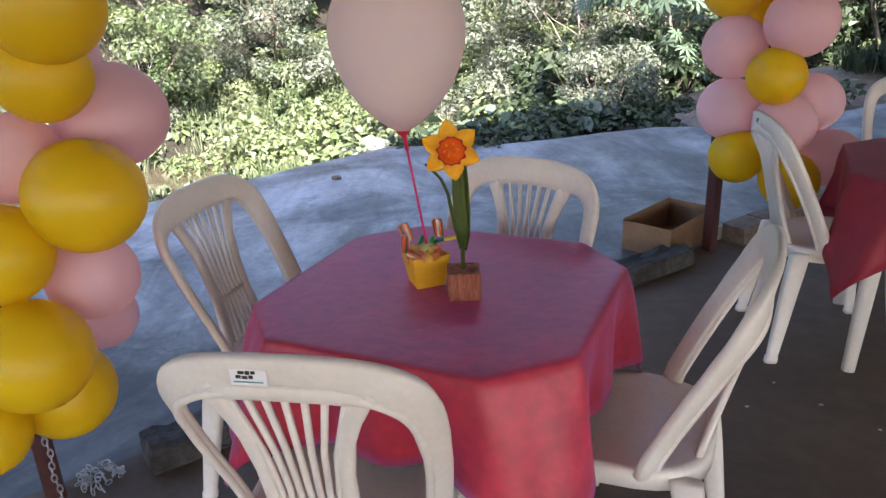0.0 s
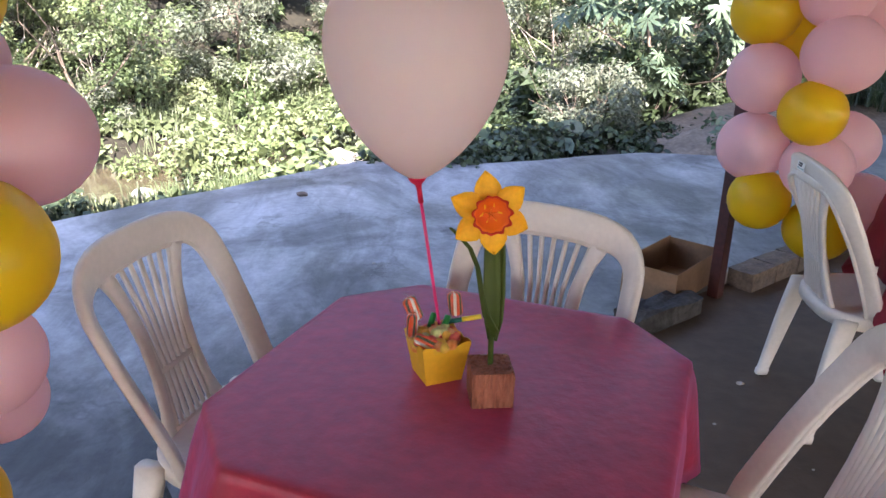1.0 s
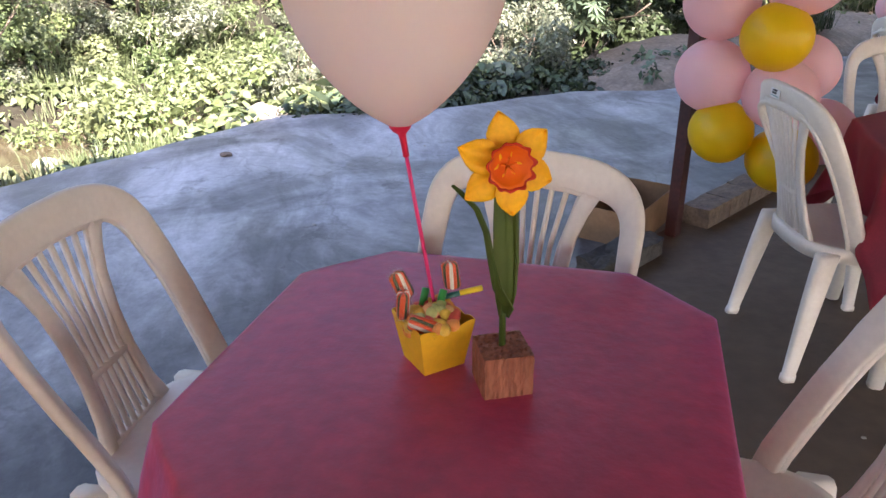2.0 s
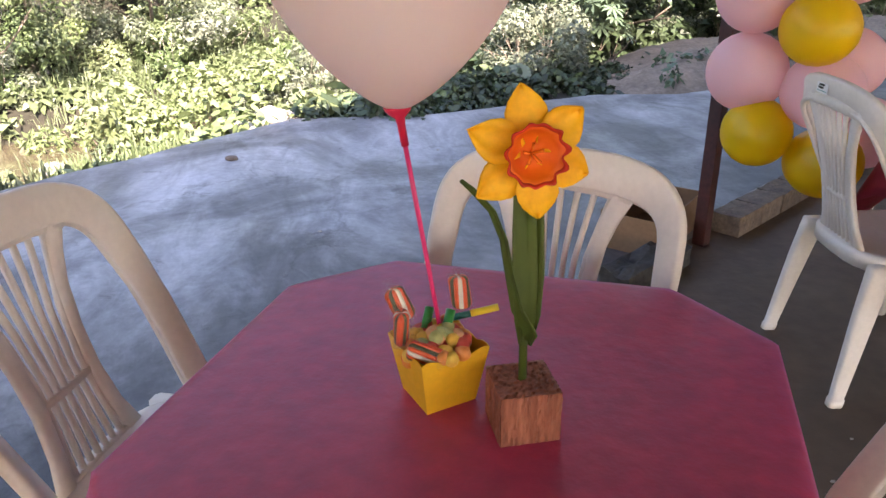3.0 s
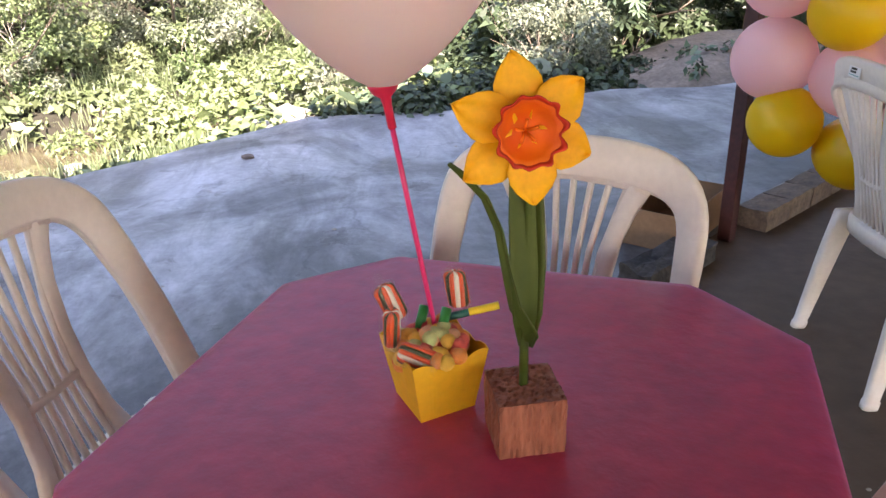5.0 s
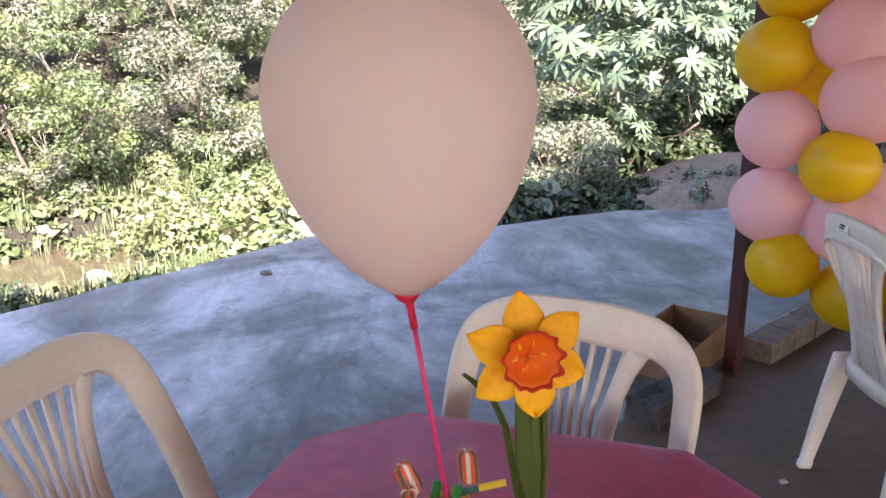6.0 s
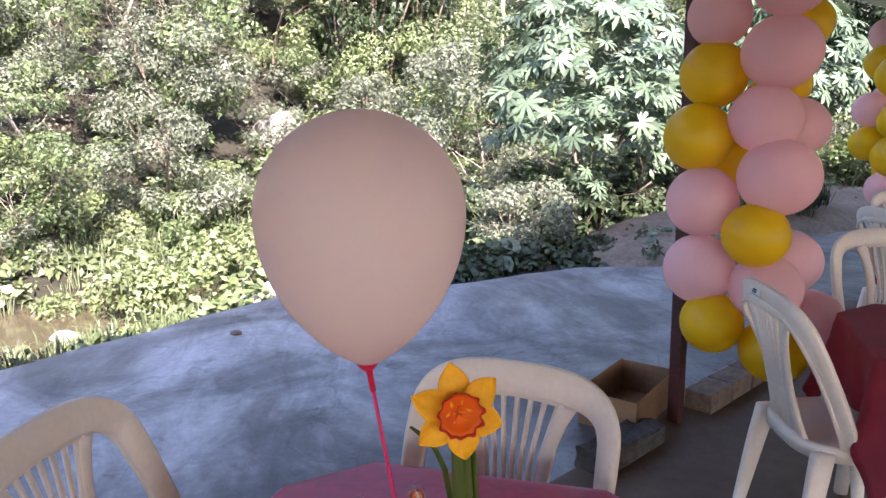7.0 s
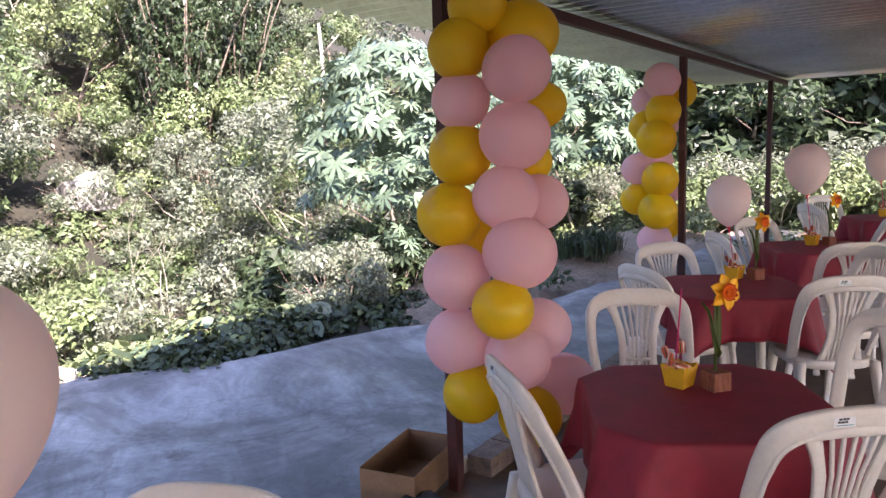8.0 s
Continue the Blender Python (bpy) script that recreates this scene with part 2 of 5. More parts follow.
def box(bm, lo, hi, bevel=0.0, m=None):
    lo, hi = Vector(lo), Vector(hi)
    r = bmesh.ops.create_cube(bm, size=1.0)
    vs = r["verts"]
    for v in vs:
        v.co = Vector([(lo[i] + hi[i]) / 2 + v.co[i] * (hi[i] - lo[i]) for i in range(3)])
        if m:
            v.co = m @ v.co
    if bevel:
        es = {e for v in vs for e in v.link_edges}
        bmesh.ops.bevel(bm, geom=list(es), offset=bevel, segments=2, affect="EDGES", profile=0.5)
    return bm


def sweep(bm, rings, closed=False, caps=True):
    """Skins a row of rings, each a list of as many points."""
    rows = [[bm.verts.new(p) for p in ring] for ring in rings]
    k = len(rows[0])
    for a, b in zip(rows, rows[1:] + (rows[:1] if closed else [])):
        for i in range(k):
            bm.faces.new((a[i], a[(i + 1) % k], b[(i + 1) % k], b[i]))
    if caps and not closed:
        bm.faces.new(rows[0][::-1])
        bm.faces.new(rows[-1])
    return bm


def tube(bm, points, radii, sides=8, caps=True):
    """A round tapered tube along points."""
    pts = [Vector(p) for p in points]
    if not hasattr(radii, "__len__"):
        radii = [radii] * len(pts)
    rings, side = [], None
    for i, p in enumerate(pts):
        d = (pts[min(i + 1, len(pts) - 1)] - pts[max(i - 1, 0)]).normalized()
        if side is None:
            side = d.orthogonal().normalized()
        side = (side - d * side.dot(d)).normalized()
        up = d.cross(side)
        rings.append([p + (side * math.cos(a) + up * math.sin(a)) * radii[i] for a in [2 * math.pi * j / sides for j in range(sides)]])
    return sweep(bm, rings, caps=caps)


def band(bm, rows):
    """A bar of rounded rectangular section. rows: centre, across, normal, half width, half thickness."""
    rings = []
    for c, s, n, w, t in rows:
        r = 0.45 * min(w, t)
        ring = []
        for sx, sy in ((1, 1), (-1, 1), (-1, -1), (1, -1)):
            a, b = Vector(c) + s * (sx * w) + n * (sy * (t - r)), Vector(c) + s * (sx * (w - r)) + n * (sy * t)
            ring += [a, b] if sx * sy > 0 else [b, a]
        rings.append(ring)
    return sweep(bm, rings)


def lathe(bm, profile, sides=24, m=None):
    """Turns a profile of (radius, height) round the z axis; ends with radius 0 close."""
    rows = []
    for r, z in profile:
        if r < 1e-6:
            rows.append([bm.verts.new((0, 0, z))])
        else:
            rows.append([bm.verts.new((r * math.cos(2 * math.pi * i / sides), r * math.sin(2 * math.pi * i / sides), z)) for i in range(sides)])
    for a, b in zip(rows, rows[1:]):
        for i in range(sides):
            j = (i + 1) % sides
            if len(a) == 1 and len(b) == 1:
                continue
            if len(a) == 1:
                bm.faces.new((a[0], b[j], b[i]))
            elif len(b) == 1:
                bm.faces.new((a[i], a[j], b[0]))
            else:
                bm.faces.new((a[i], a[j], b[j], b[i]))
    if m:
        for row in rows:
            for v in row:
                v.co = m @ v.co
    return bm


def smoothstep(a, b, x):
    t = min(1.0, max(0.0, (x - a) / (b - a)))
    return t * t * (3 - 2 * t)


# ---- ground ----
def apron_edge(s):
    """How far the yard's concrete reaches out, along the line of posts."""
    knots = [(-30, 2.6), (-12, 2.8), (0.9, 3.08), (3.25, 3.40), (4.05, 2.72), (5.0, 2.42), (5.55, 2.25), (6.05, 1.70), (7.2, 1.45), (8.3, 1.38), (9.2, 1.10), (16, 1.0), (40, 1.0)]
    for (a, u), (b, v) in zip(knots, knots[1:]):
        if s <= b:
            return u + (v - u) * (s - a) / (b - a)
    return knots[-1][1]


def ground_height(s, n):
    """Bank down to the river, river bed, and the hill behind it."""
    low = -1.75 + 0.9 * smoothstep(7, 14, s)
    z = -0.10 + (low + 0.10) * smoothstep(3.3, 6.4, n)
    z += (-low - 0.95) * smoothstep(9.6, 10.6, n)
    z += 0.62 * max(0.0, min(n, 38) - 10.6) * smoothstep(10.2, 13, n)
    z += 0.06 * noise.noise(Vector((s * 0.7, n * 0.7, 0))) * smoothstep(3.4, 5, abs(n - 0.5))
    z += 1.2 * noise.noise(Vector((s * 0.12, n * 0.12, 4))) * smoothstep(12, 20, n)
    d = math.hypot((s - 8.6) / 1.5, (n - 3.1) / 0.7)
    z += 0.10 * max(0.0, 1 - d * d) ** 1.5
    return z


def spread(lo, hi, fine_lo, fine_hi, step, far):
    a = list(np.arange(fine_lo, fine_hi + 1e-6, step))
    left, right, g = [fine_lo], [fine_hi], step
    while left[-1] > lo:
        g *= far
        left.append(left[-1] - g)
        right.append(right[-1] + g)
    return [max(lo, v) for v in left[:0:-1]] + a + [min(hi, v) for v in right[1:]]


ss, nn = spread(-1500, 1500, -14, 26, 0.4, 1.5), spread(-1500, 1500, -10, 40, 0.4, 1.5)
verts = [site(s, n, ground_height(s, n)) for n in nn for s in ss]
w = len(ss)
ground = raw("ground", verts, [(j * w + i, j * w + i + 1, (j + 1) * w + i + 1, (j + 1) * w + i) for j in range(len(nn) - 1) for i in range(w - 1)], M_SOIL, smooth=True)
tagged(ground, "brown earth with sparse grass, falling to a river and rising to a hill", "ground", kind="structure")

river = raw("water", [site(-60, 7.0, -1.36), site(60, 7.0, -1.36), site(60, 10.4, -1.36), site(-60, 10.4, -1.36)], [(0, 1, 2, 3)], M_WATER)
tagged(river, "muddy brown river water, still and shallow", "river", kind="structure")


def slab(name, outline, top, thick, mat, wobble=0.0):
    bm = bmesh.new()
    a = [bm.verts.new((p.x, p.y, top)) for p in outline]
    b = [bm.verts.new((p.x, p.y, top - thick)) for p in outline]
    bm.faces.new(a)
    bm.faces.new(b[::-1])
    for i in range(len(a)):
        j = (i + 1) % len(a)
        bm.faces.new((a[j], a[i], b[i], b[j]))
    bmesh.ops.recalc_face_normals(bm, faces=bm.faces)
    return part(name, bm, mat, smooth=False)


edge = [site(s, apron_edge(s) + 0.05 * noise.noise(Vector((s * 2.3, 0, 0)))) for s in np.arange(-12, 16.01, 0.25)]
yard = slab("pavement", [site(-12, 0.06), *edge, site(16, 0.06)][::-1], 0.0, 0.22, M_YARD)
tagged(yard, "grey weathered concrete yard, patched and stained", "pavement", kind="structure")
floor = slab("floor", [site(-12, -9), site(16, -9), site(16, 0.06), site(-12, 0.06)], 0.0, 0.2, M_FLOOR)
tagged(floor, "brown dusty concrete floor under the shelter", "floor", kind="structure")

# ---- shelter: posts, beam and corrugated roof ----
POST_TOP = 2.28
for s in (-3.6, 0.0, 3.18, 6.75, 10.43):
    bm = bmesh.new()
    box(bm, (-0.028, -0.028, 0), (0.028, 0.028, POST_TOP), 0.004)
    p = part("post", bm, M_STEEL, smooth=False)
    p.matrix_world = Matrix.Translation(site(s, 0)) @ pose(0, 0, 0, 0, 0, math.degrees(math.atan2(0.6, 0.8)))
    tagged(p, "square dark red painted steel post", "post", "shelter posts", "structure")
TURN_A = math.degrees(math.atan2(0.6, 0.8))
bm = bmesh.new()
box(bm, (-6, -0.025, 0), (11.5, 0.025, 0.06), 0.004)
b = part("beam", bm, M_STEEL, smooth=False)
b.matrix_world = Matrix.Translation(site(0, 0, POST_TOP)) @ pose(0, 0, 0, 0, 0, TURN_A)
tagged(b, "long dark red steel roof beam", "beam", "roof beams", "structure")
# corrugated sheet: ridges run out over the yard
pitch = 0.15
rows = int(17.8 / (pitch / 6))
verts, faces = [], []
for i in range(rows + 1):
    s = -6 + i * pitch / 6
    z = 2.392 + 0.030 * math.tanh(1.8 * math.sin(2 * math.pi * s / pitch))
    # the rear stretch is unseen, added low to hold back light from behind
    for n, rise in ((1.02, 0.0), (-1.6, 0.0), (-7.6, -0.42)):
        verts += [site(s, n, z + rise), site(s, n, z + rise + 0.0012)]
for i in range(rows):
    a, b = i * 6, (i + 1) * 6
    for k in (0, 2):
        faces += [(a + k, a + k + 2, b + k + 2, b + k), (a + k + 1, b + k + 1, b + k + 3, a + k + 3)]
    faces.append((a, b, b + 1, a + 1))
roof = raw("roof", verts, faces, M_ROOF, smooth=True)
tagged(roof, "corrugated galvanised metal sheet roof on red beams", "roof", kind="structure")


# ---- plastic chairs ----
def arch_y(z):
    """How far forward the arch stands: its sides sweep forward on to the seat."""
    return float(np.interp(z, (0.44, 0.523, 0.607, 0.690, 0.774, 0.90), (-0.069, -0.104, -0.142, -0.183, -0.225, -0.272)))


def chair_back(x, z):
    """The slatted panel as a surface: it leans back and hollows a little."""
    return Vector((x, -0.166 - 0.250 * (z - 0.44) - 0.010 * (1 - (x / 0.14) ** 2), z))


def band_rows(spots, half, thick, face=None):
    """Rows for band() along 3D spots that lie on a surface facing forward."""
    rows = []
    for i, p in enumerate(spots):
        d = (spots[min(i + 1, len(spots) - 1)] - spots[max(i - 1, 0)]).normalized()
        f = face[i] if face else Vector((0, 1, 0.15))
        f = (f - d * f.dot(d)).normalized()
        rows.append((p, f.cross(d).normalized(), f, half[i] if hasattr(half, "__len__") else half, thick[i] if hasattr(thick, "__len__") else thick))
    return rows


def back_rows(points, half, thick):
    return band_rows([chair_back(*p) for p in points], half, thick)


def plastic_chair(sticker):
    chair = new("plastic_chair")
    # arch: a flat band from one side of the seat over the top to the other
    spots, half, face = [], [], []
    for z in (0.425, 0.47, 0.53, 0.58, 0.63, 0.685):
        spots.append(Vector((-0.200 - 0.022 * smoothstep(0.42, 0.70, z), arch_y(z), z)))
        half.append(0.026)
        face.append(Vector((0.75, 0.9, 0.3)))
    for q in np.linspace(-math.pi / 2, math.pi / 2, 25):
        x = 0.222 * math.copysign(abs(math.sin(q)) ** 0.66, q)
        z = 0.718 + 0.150 * abs(math.cos(q)) ** 0.56
        spots.append(Vector((x, arch_y(z) - 0.012 * math.cos(q), z)))
        half.append(0.028 + 0.010 * math.cos(q))
        face.append(Vector((-0.75 * math.sin(q), 0.95, 0.25)))
    n = 6
    for k in range(n - 1, -1, -1):
        p = spots[k]
        spots.append(Vector((-p.x, p.y, p.z)))
        half.append(half[k])
        face.append(Vector((-face[k].x, face[k].y, face[k].z)))
    bm = bmesh.new()
    band(bm, band_rows(spots, half, 0.011, face))
    part("back_frame", bm, M_PLASTIC, chair)
    # rounded lip along the arch's outer edge
    bm = bmesh.new()
    rws = band_rows(spots, half, 0.011, face)
    tube(bm, [c + s * (w - 0.003) - f * 0.007 for c, s, f, w, t in rws], 0.0085, 8)
    part("edge_lip", bm, M_PLASTIC, chair)
    # two flaring stiles and the slats between them
    for sx in (-1, 1):
        bm = bmesh.new()
        line = [(sx * x, z) for x, z in ((0.100, 0.425), (0.082, 0.49), (0.072, 0.57), (0.074, 0.65), (0.086, 0.73), (0.102, 0.780), (0.120, 0.820), (0.134, 0.842))]
        band(bm, back_rows(line, [0.020, 0.015, 0.014, 0.014, 0.015, 0.017, 0.020, 0.022], 0.008))
        part("stile", bm, M_PLASTIC, chair)
    for i in range(7):
        f = (i - 3) / 3.6
        bm = bmesh.new()
        band(bm, back_rows([(f * 0.080, 0.43), (f * 0.068, 0.52), (f * 0.064, 0.60), (f * 0.078, 0.70), (f * 0.122, 0.832)], 0.0058, 0.0055))
        part("slat", bm, M_PLASTIC, chair)
    for z, k in ((0.575, 0.072), (0.438, 0.095)):
        bm = bmesh.new()
        band(bm, back_rows([(-k, z), (0, z - 0.004), (k, z)], 0.008, 0.006))
        part("cross_bar", bm, M_PLASTIC, chair)
    bm = bmesh.new()
    band(bm, back_rows([(-0.14, 0.826), (-0.07, 0.834), (0, 0.837), (0.07, 0.834), (0.14, 0.826)], 0.015, 0.009))
    part("top_panel", bm, M_PLASTIC, chair)
    # seat: a dished shell with a turned-down rim
    bm = bmesh.new()
    rings = []
    for f, dz in ((0.02, -0.012), (0.35, -0.010), (0.7, -0.004), (0.90, 0.004), (0.975, 0.004), (1.0, -0.006), (1.0, -0.040), (0.985, -0.040), (0.98, -0.012), (0.6, -0.018), (0.02, -0.024)):
        ring = []
        for j in range(32):
            a = 2 * math.pi * j / 32
            cx, sy = math.cos(a), math.sin(a)
            x = 0.215 * math.copysign(abs(cx) ** 0.6, cx) * (1 + 0.05 * sy)
            y = 0.215 * math.copysign(abs(sy) ** 0.7, sy)
            ring.append((x * f, 0.015 + y * f, 0.435 + dz))
        rings.append(ring)
    sweep(bm, rings)
    part("seat", bm, M_PLASTIC, chair)
    # legs: tapering, splayed, with a small foot
    for sx in (-1, 1):
        for line, size in ((((0.185, 0.170, 0.425), (0.205, 0.195, 0.2), (0.224, 0.222, 0.0)), (0.040, 0.030, 0.021)), (((0.190, -0.155, 0.425), (0.204, -0.180, 0.28), (0.228, -0.222, 0.0)), (0.040, 0.036, 0.022))):
            bm = bmesh.new()
            p, q, r = [Vector((sx * v[0], v[1], v[2])) for v in line]
            rows = []
            for t in (0, 0.2, 0.4, 0.6, 0.8, 0.96, 0.962, 1.0):
                c = p.lerp(q, t * 2) if t < 0.5 else q.lerp(r, t * 2 - 1)
                w = size[0] + (size[1] - size[0]) * t * 2 if t < 0.5 else size[1] + (size[2] - size[1]) * (t * 2 - 1)
                g = 0.003 if t > 0.961 else 0.0
                rows.append((c, Vector((0, 1, 0)), Vector((1, 0, 0)), w * 0.85 + g, 0.020 - 0.006 * t + g))
            band(bm, rows)
            part("leg", bm, M_PLASTIC, chair)
    if sticker:
        # rental label on the outside of the top band: plain shapes for the mark
        def patch(name, x0, x1, z0, z1, mat, off, parent, label=""):
            bm = bmesh.new()
            z0, z1 = z0 + 0.022 + (z0 - 0.846) * 0.4, z1 + 0.022 + (z1 - 0.846) * 0.4
            y = arch_y(0.868) - 0.012 - 0.011
            box(bm, (x0, y - off, z0), (x1, y - off + 0.0012, z1))
            return part(name, bm, mat, parent, label, smooth=False)
        lab = patch("label", -0.076, -0.016, 0.836, 0.856, M_LABEL, 0.0050, chair, "small white printed label")
        for x0, x1, z0, z1 in ((-0.062, -0.052, 0.8505, 0.8540), (-0.050, -0.043, 0.8500, 0.8545), (-0.041, -0.034, 0.8508, 0.8545), (-0.066, -0.058, 0.8450, 0.8488), (-0.056, -0.047, 0.8445, 0.8482), (-0.045, -0.038, 0.8450, 0.8490)):
            patch("printed_mark", x0, x1, z0, z1, M_INK, 0.0062, lab)
        patch("printed_line", -0.070, -0.022, 0.8400, 0.8412, M_TEAL, 0.0062, lab)
    return chair


def turn_of(way):
    """The turn that makes +y point along way."""
    return math.degrees(math.atan2(-way[0], way[1]))


# ---- tables with cloth ----
U, V = Vector((0.419, 0.908, 0)), Vector((0.925, -0.379, 0))
TABLE_TURN = math.degrees(math.atan2(V.y, V.x))


def octagon(h, c, a):
    """The edge of a square of half width h with corners cut off by c, met at angle a."""
    x, y = abs(math.cos(a)), abs(math.sin(a))
    return min(h / max(x, y), (2 * h - c) / (x + y))


def clothed_table(name_mat, seed):
    rnd = random.Random(seed)
    table = new("plastic_table")
    H = 0.722
    bm = bmesh.new()
    n = 96
    for z0, z1, f in ((H - 0.006, H - 0.03, 0.985),):
        rings = [[(octagon(0.385, 0.145, 2 * math.pi * i / n) * f * k * math.cos(2 * math.pi * i / n), octagon(0.385, 0.145, 2 * math.pi * i / n) * f * k * math.sin(2 * math.pi * i / n), z) for i in range(n)]
                 for k, z in ((0.02, z0), (0.99, z0), (1.0, z0 - 0.006), (1.0, z1), (0.97, z1), (0.02, z1 + 0.012))]
        sweep(bm, rings)
    part("tabletop", bm, M_PLASTIC, table)
    for sx in (-1, 1):
        for sy in (-1, 1):
            bm = bmesh.new()
            p, q = Vector((sx * 0.27, sy * 0.27, H - 0.03)), Vector((sx * 0.31, sy * 0.31, 0))
            band(bm, [(p.lerp(q, t), Vector((1, 0, 0)), Vector((0, 1, 0)), r, r) for t, r in ((0, 0.034), (0.5, 0.028), (1, 0.022))])
            part("leg", bm, M_PLASTIC, table)
    # cloth: a square sheet over the cut-cornered top, hanging lower and fuller at the corners
    bm = bmesh.new()
    rings = []
    n = 192
    S = 0.62
    ph = [rnd.uniform(0, 6.28) for _ in range(8)]
    for k in (0.03, 0.3, 0.6, 0.85, 0.95, 0.985, 1.0):
        ring = []
        for i in range(n):
            a = 2 * math.pi * i / n
            r = octagon(0.392, 0.145, a) * k
            x, y = r * math.cos(a), r * math.sin(a)
            z = H + 0.004 + 0.0010 * noise.noise(Vector((x * 9, y * 9, seed))) - (0.005 if k == 1.0 else 0.0012 if k > 0.98 else 0)
            ring.append((x, y, z))
        rings.append(ring)
    for t in (0.04, 0.12, 0.25, 0.4, 0.55, 0.7, 0.85, 1.0):
        ring = []
        for i in range(n):
            a = 2 * math.pi * i / n
            r0 = octagon(0.392, 0.145, a)
            hang = S / max(abs(math.cos(a)), abs(math.sin(a))) - r0
            hang = 0.17 + 0.94 * (hang - 0.17)
            off = abs(math.degrees(a) % 90 - 45)
            corner = abs(math.sin(2 * a)) ** 6
            ridge = 0.30 * math.exp(-(off / 15) ** 4) - 0.20 * math.exp(-((off - 27) / 8) ** 2)
            d = hang * t
            wave = (math.sin(12 * a + ph[0]) * 0.5 + 0.6 * math.sin(19 * a + ph[1]) + 0.4 * math.sin(31 * a + ph[2]))
            fold = math.sin(16 * (a % (math.pi / 2) - math.pi / 4) + ph[3] * 0.2)
            r = r0 + 0.010 * min(1, t * 6) + d * (0.10 * wave * (0.35 + corner) * 0.5) + d * (ridge + 0.07 * corner * fold)
            ring.append((r * math.cos(a), r * math.sin(a), H - 0.003 - d * (1 - 0.02 * corner) - 0.004))
        rings.append(ring)
    sweep(bm, rings, caps=False)
    bm.faces.new([v for v in bm.verts[:n]][::-1])
    cl = part("tablecloth", bm, name_mat)
    so = cl.modifiers.new("thick", "SOLIDIFY")
    so.thickness = 0.0015
    return table, cl


TABLES = [(0.055, 1.65), (1.905, 2.60), (3.30, 4.12), (4.92, 5.05), (7.10, 6.22)]
for i, (x, y) in enumerate(TABLES):
    if i == 0:
        t, c = clothed_table(M_CLOTH, 1)
        tagged(t, "white plastic table with cut corners under a red cloth", "table", "party tables")
        tagged(c, "dark red nonwoven cloth draped over the table, hanging in folds", "tablecloth", "tablecloths")
        first = t
    elif i == 1:
        t = copy_thing(first, Matrix())
        _, c = t, None
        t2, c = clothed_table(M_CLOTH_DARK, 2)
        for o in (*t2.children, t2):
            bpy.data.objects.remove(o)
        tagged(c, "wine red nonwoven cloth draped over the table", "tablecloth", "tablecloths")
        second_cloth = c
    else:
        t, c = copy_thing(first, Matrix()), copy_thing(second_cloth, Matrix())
    for o in (t, c):
        o.matrix_world = pose(x, y, 0, 0, 0, TABLE_TURN)

CHAIR = {0: plastic_chair(False), 1: plastic_chair(True)}
for k, o in CHAIR.items():
    tagged(o, ("white plastic stacking chair with slatted arched back" if k == 0 else "white plastic chair with a small label on its arched back"), "chair", "chairs round the tables")
used = set()


def seat_at(kind, x, y, turn):
    m = pose(x, y, 0, 0, 0, turn)
    if kind in used:
        copy_thing(CHAIR[kind], m)
    else:
        CHAIR[kind].matrix_world = m
        used.add(kind)


# kind, place of the seat's middle, turn of its front
SEATS = [
    (0, 0.160, 1.946, 148), (0, -0.402, 1.929, -107), (1, -0.142, 1.265, -8), (0, 0.481, 1.512, 68),
    (1, 1.489, 2.705, -96), (0, 2.173, 3.317, 157), (1, 1.96, 2.255, -12), (0, 2.70, 2.60, 105),
    (0, 2.93, 4.13, -88), (0, 3.34, 4.575, 182), (1, 3.48, 3.60, -20), (0, 4.05, 4.00, 75),
    (0, 4.26, 5.05, -107), (0, 4.95, 5.51, 183), (0, 4.48, 4.42, -24), (0, 5.60, 5.25, 60),
    (0, 5.05, 4.62, -5), (0, 7.15, 6.95, 175), (0, 6.50, 6.40, -105), (0, 6.85, 5.52, -15), (0, 7.80, 6.00, 75),
]
for row in SEATS:
    seat_at(*row)


# ---- balloons ----
def balloon_profile(r, stretch=1.18, steps=18):
    """Round crown, drawn out to a neck: (radius, height), the knot at height 0."""
    out = [(0.0, 0.0), (r * 0.055, 0.0)]
    h = 2 * r * stretch
    for i in range(1, steps):
        a = i / steps
        z = h * (1 - math.cos(math.pi * a)) / 2
        base = math.sin(math.pi * a)
        lower = smoothstep(0.62, 0.0, a)
        out.append((r * (base * (1 - 0.16 * lower * (1 - base * 0.5))), z))
    return out + [(0.0, h)]


def balloon_part(r, centre, way, mat, parent, stretch=1.12):
    """A blown balloon whose knot points towards -way."""
    bm = bmesh.new()
    lathe(bm, balloon_profile(r, stretch), 28)
    turn = Vector(way).to_track_quat("Z", "Y").to_matrix().to_4x4()
    bmesh.ops.transform(bm, matrix=Matrix.Translation(centre) @ turn @ Matrix.Translation((0, 0, -r * stretch)), verts=bm.verts)
    b = part("balloon", bm, mat, parent)
    bm = bmesh.new()
    lathe(bm, [(0.0, 0.012), (0.006, 0.010), (0.004, 0.0), (0.009, -0.010), (0.0, -0.008)], 10)
    bmesh.ops.transform(bm, matrix=Matrix.Translation(centre) @ turn @ Matrix.Translation((0, 0, -r * stretch)), verts=bm.verts)
    part("knot", bm, M_KNOT if mat is M_YELLOW else M_PINK, b)
    return b


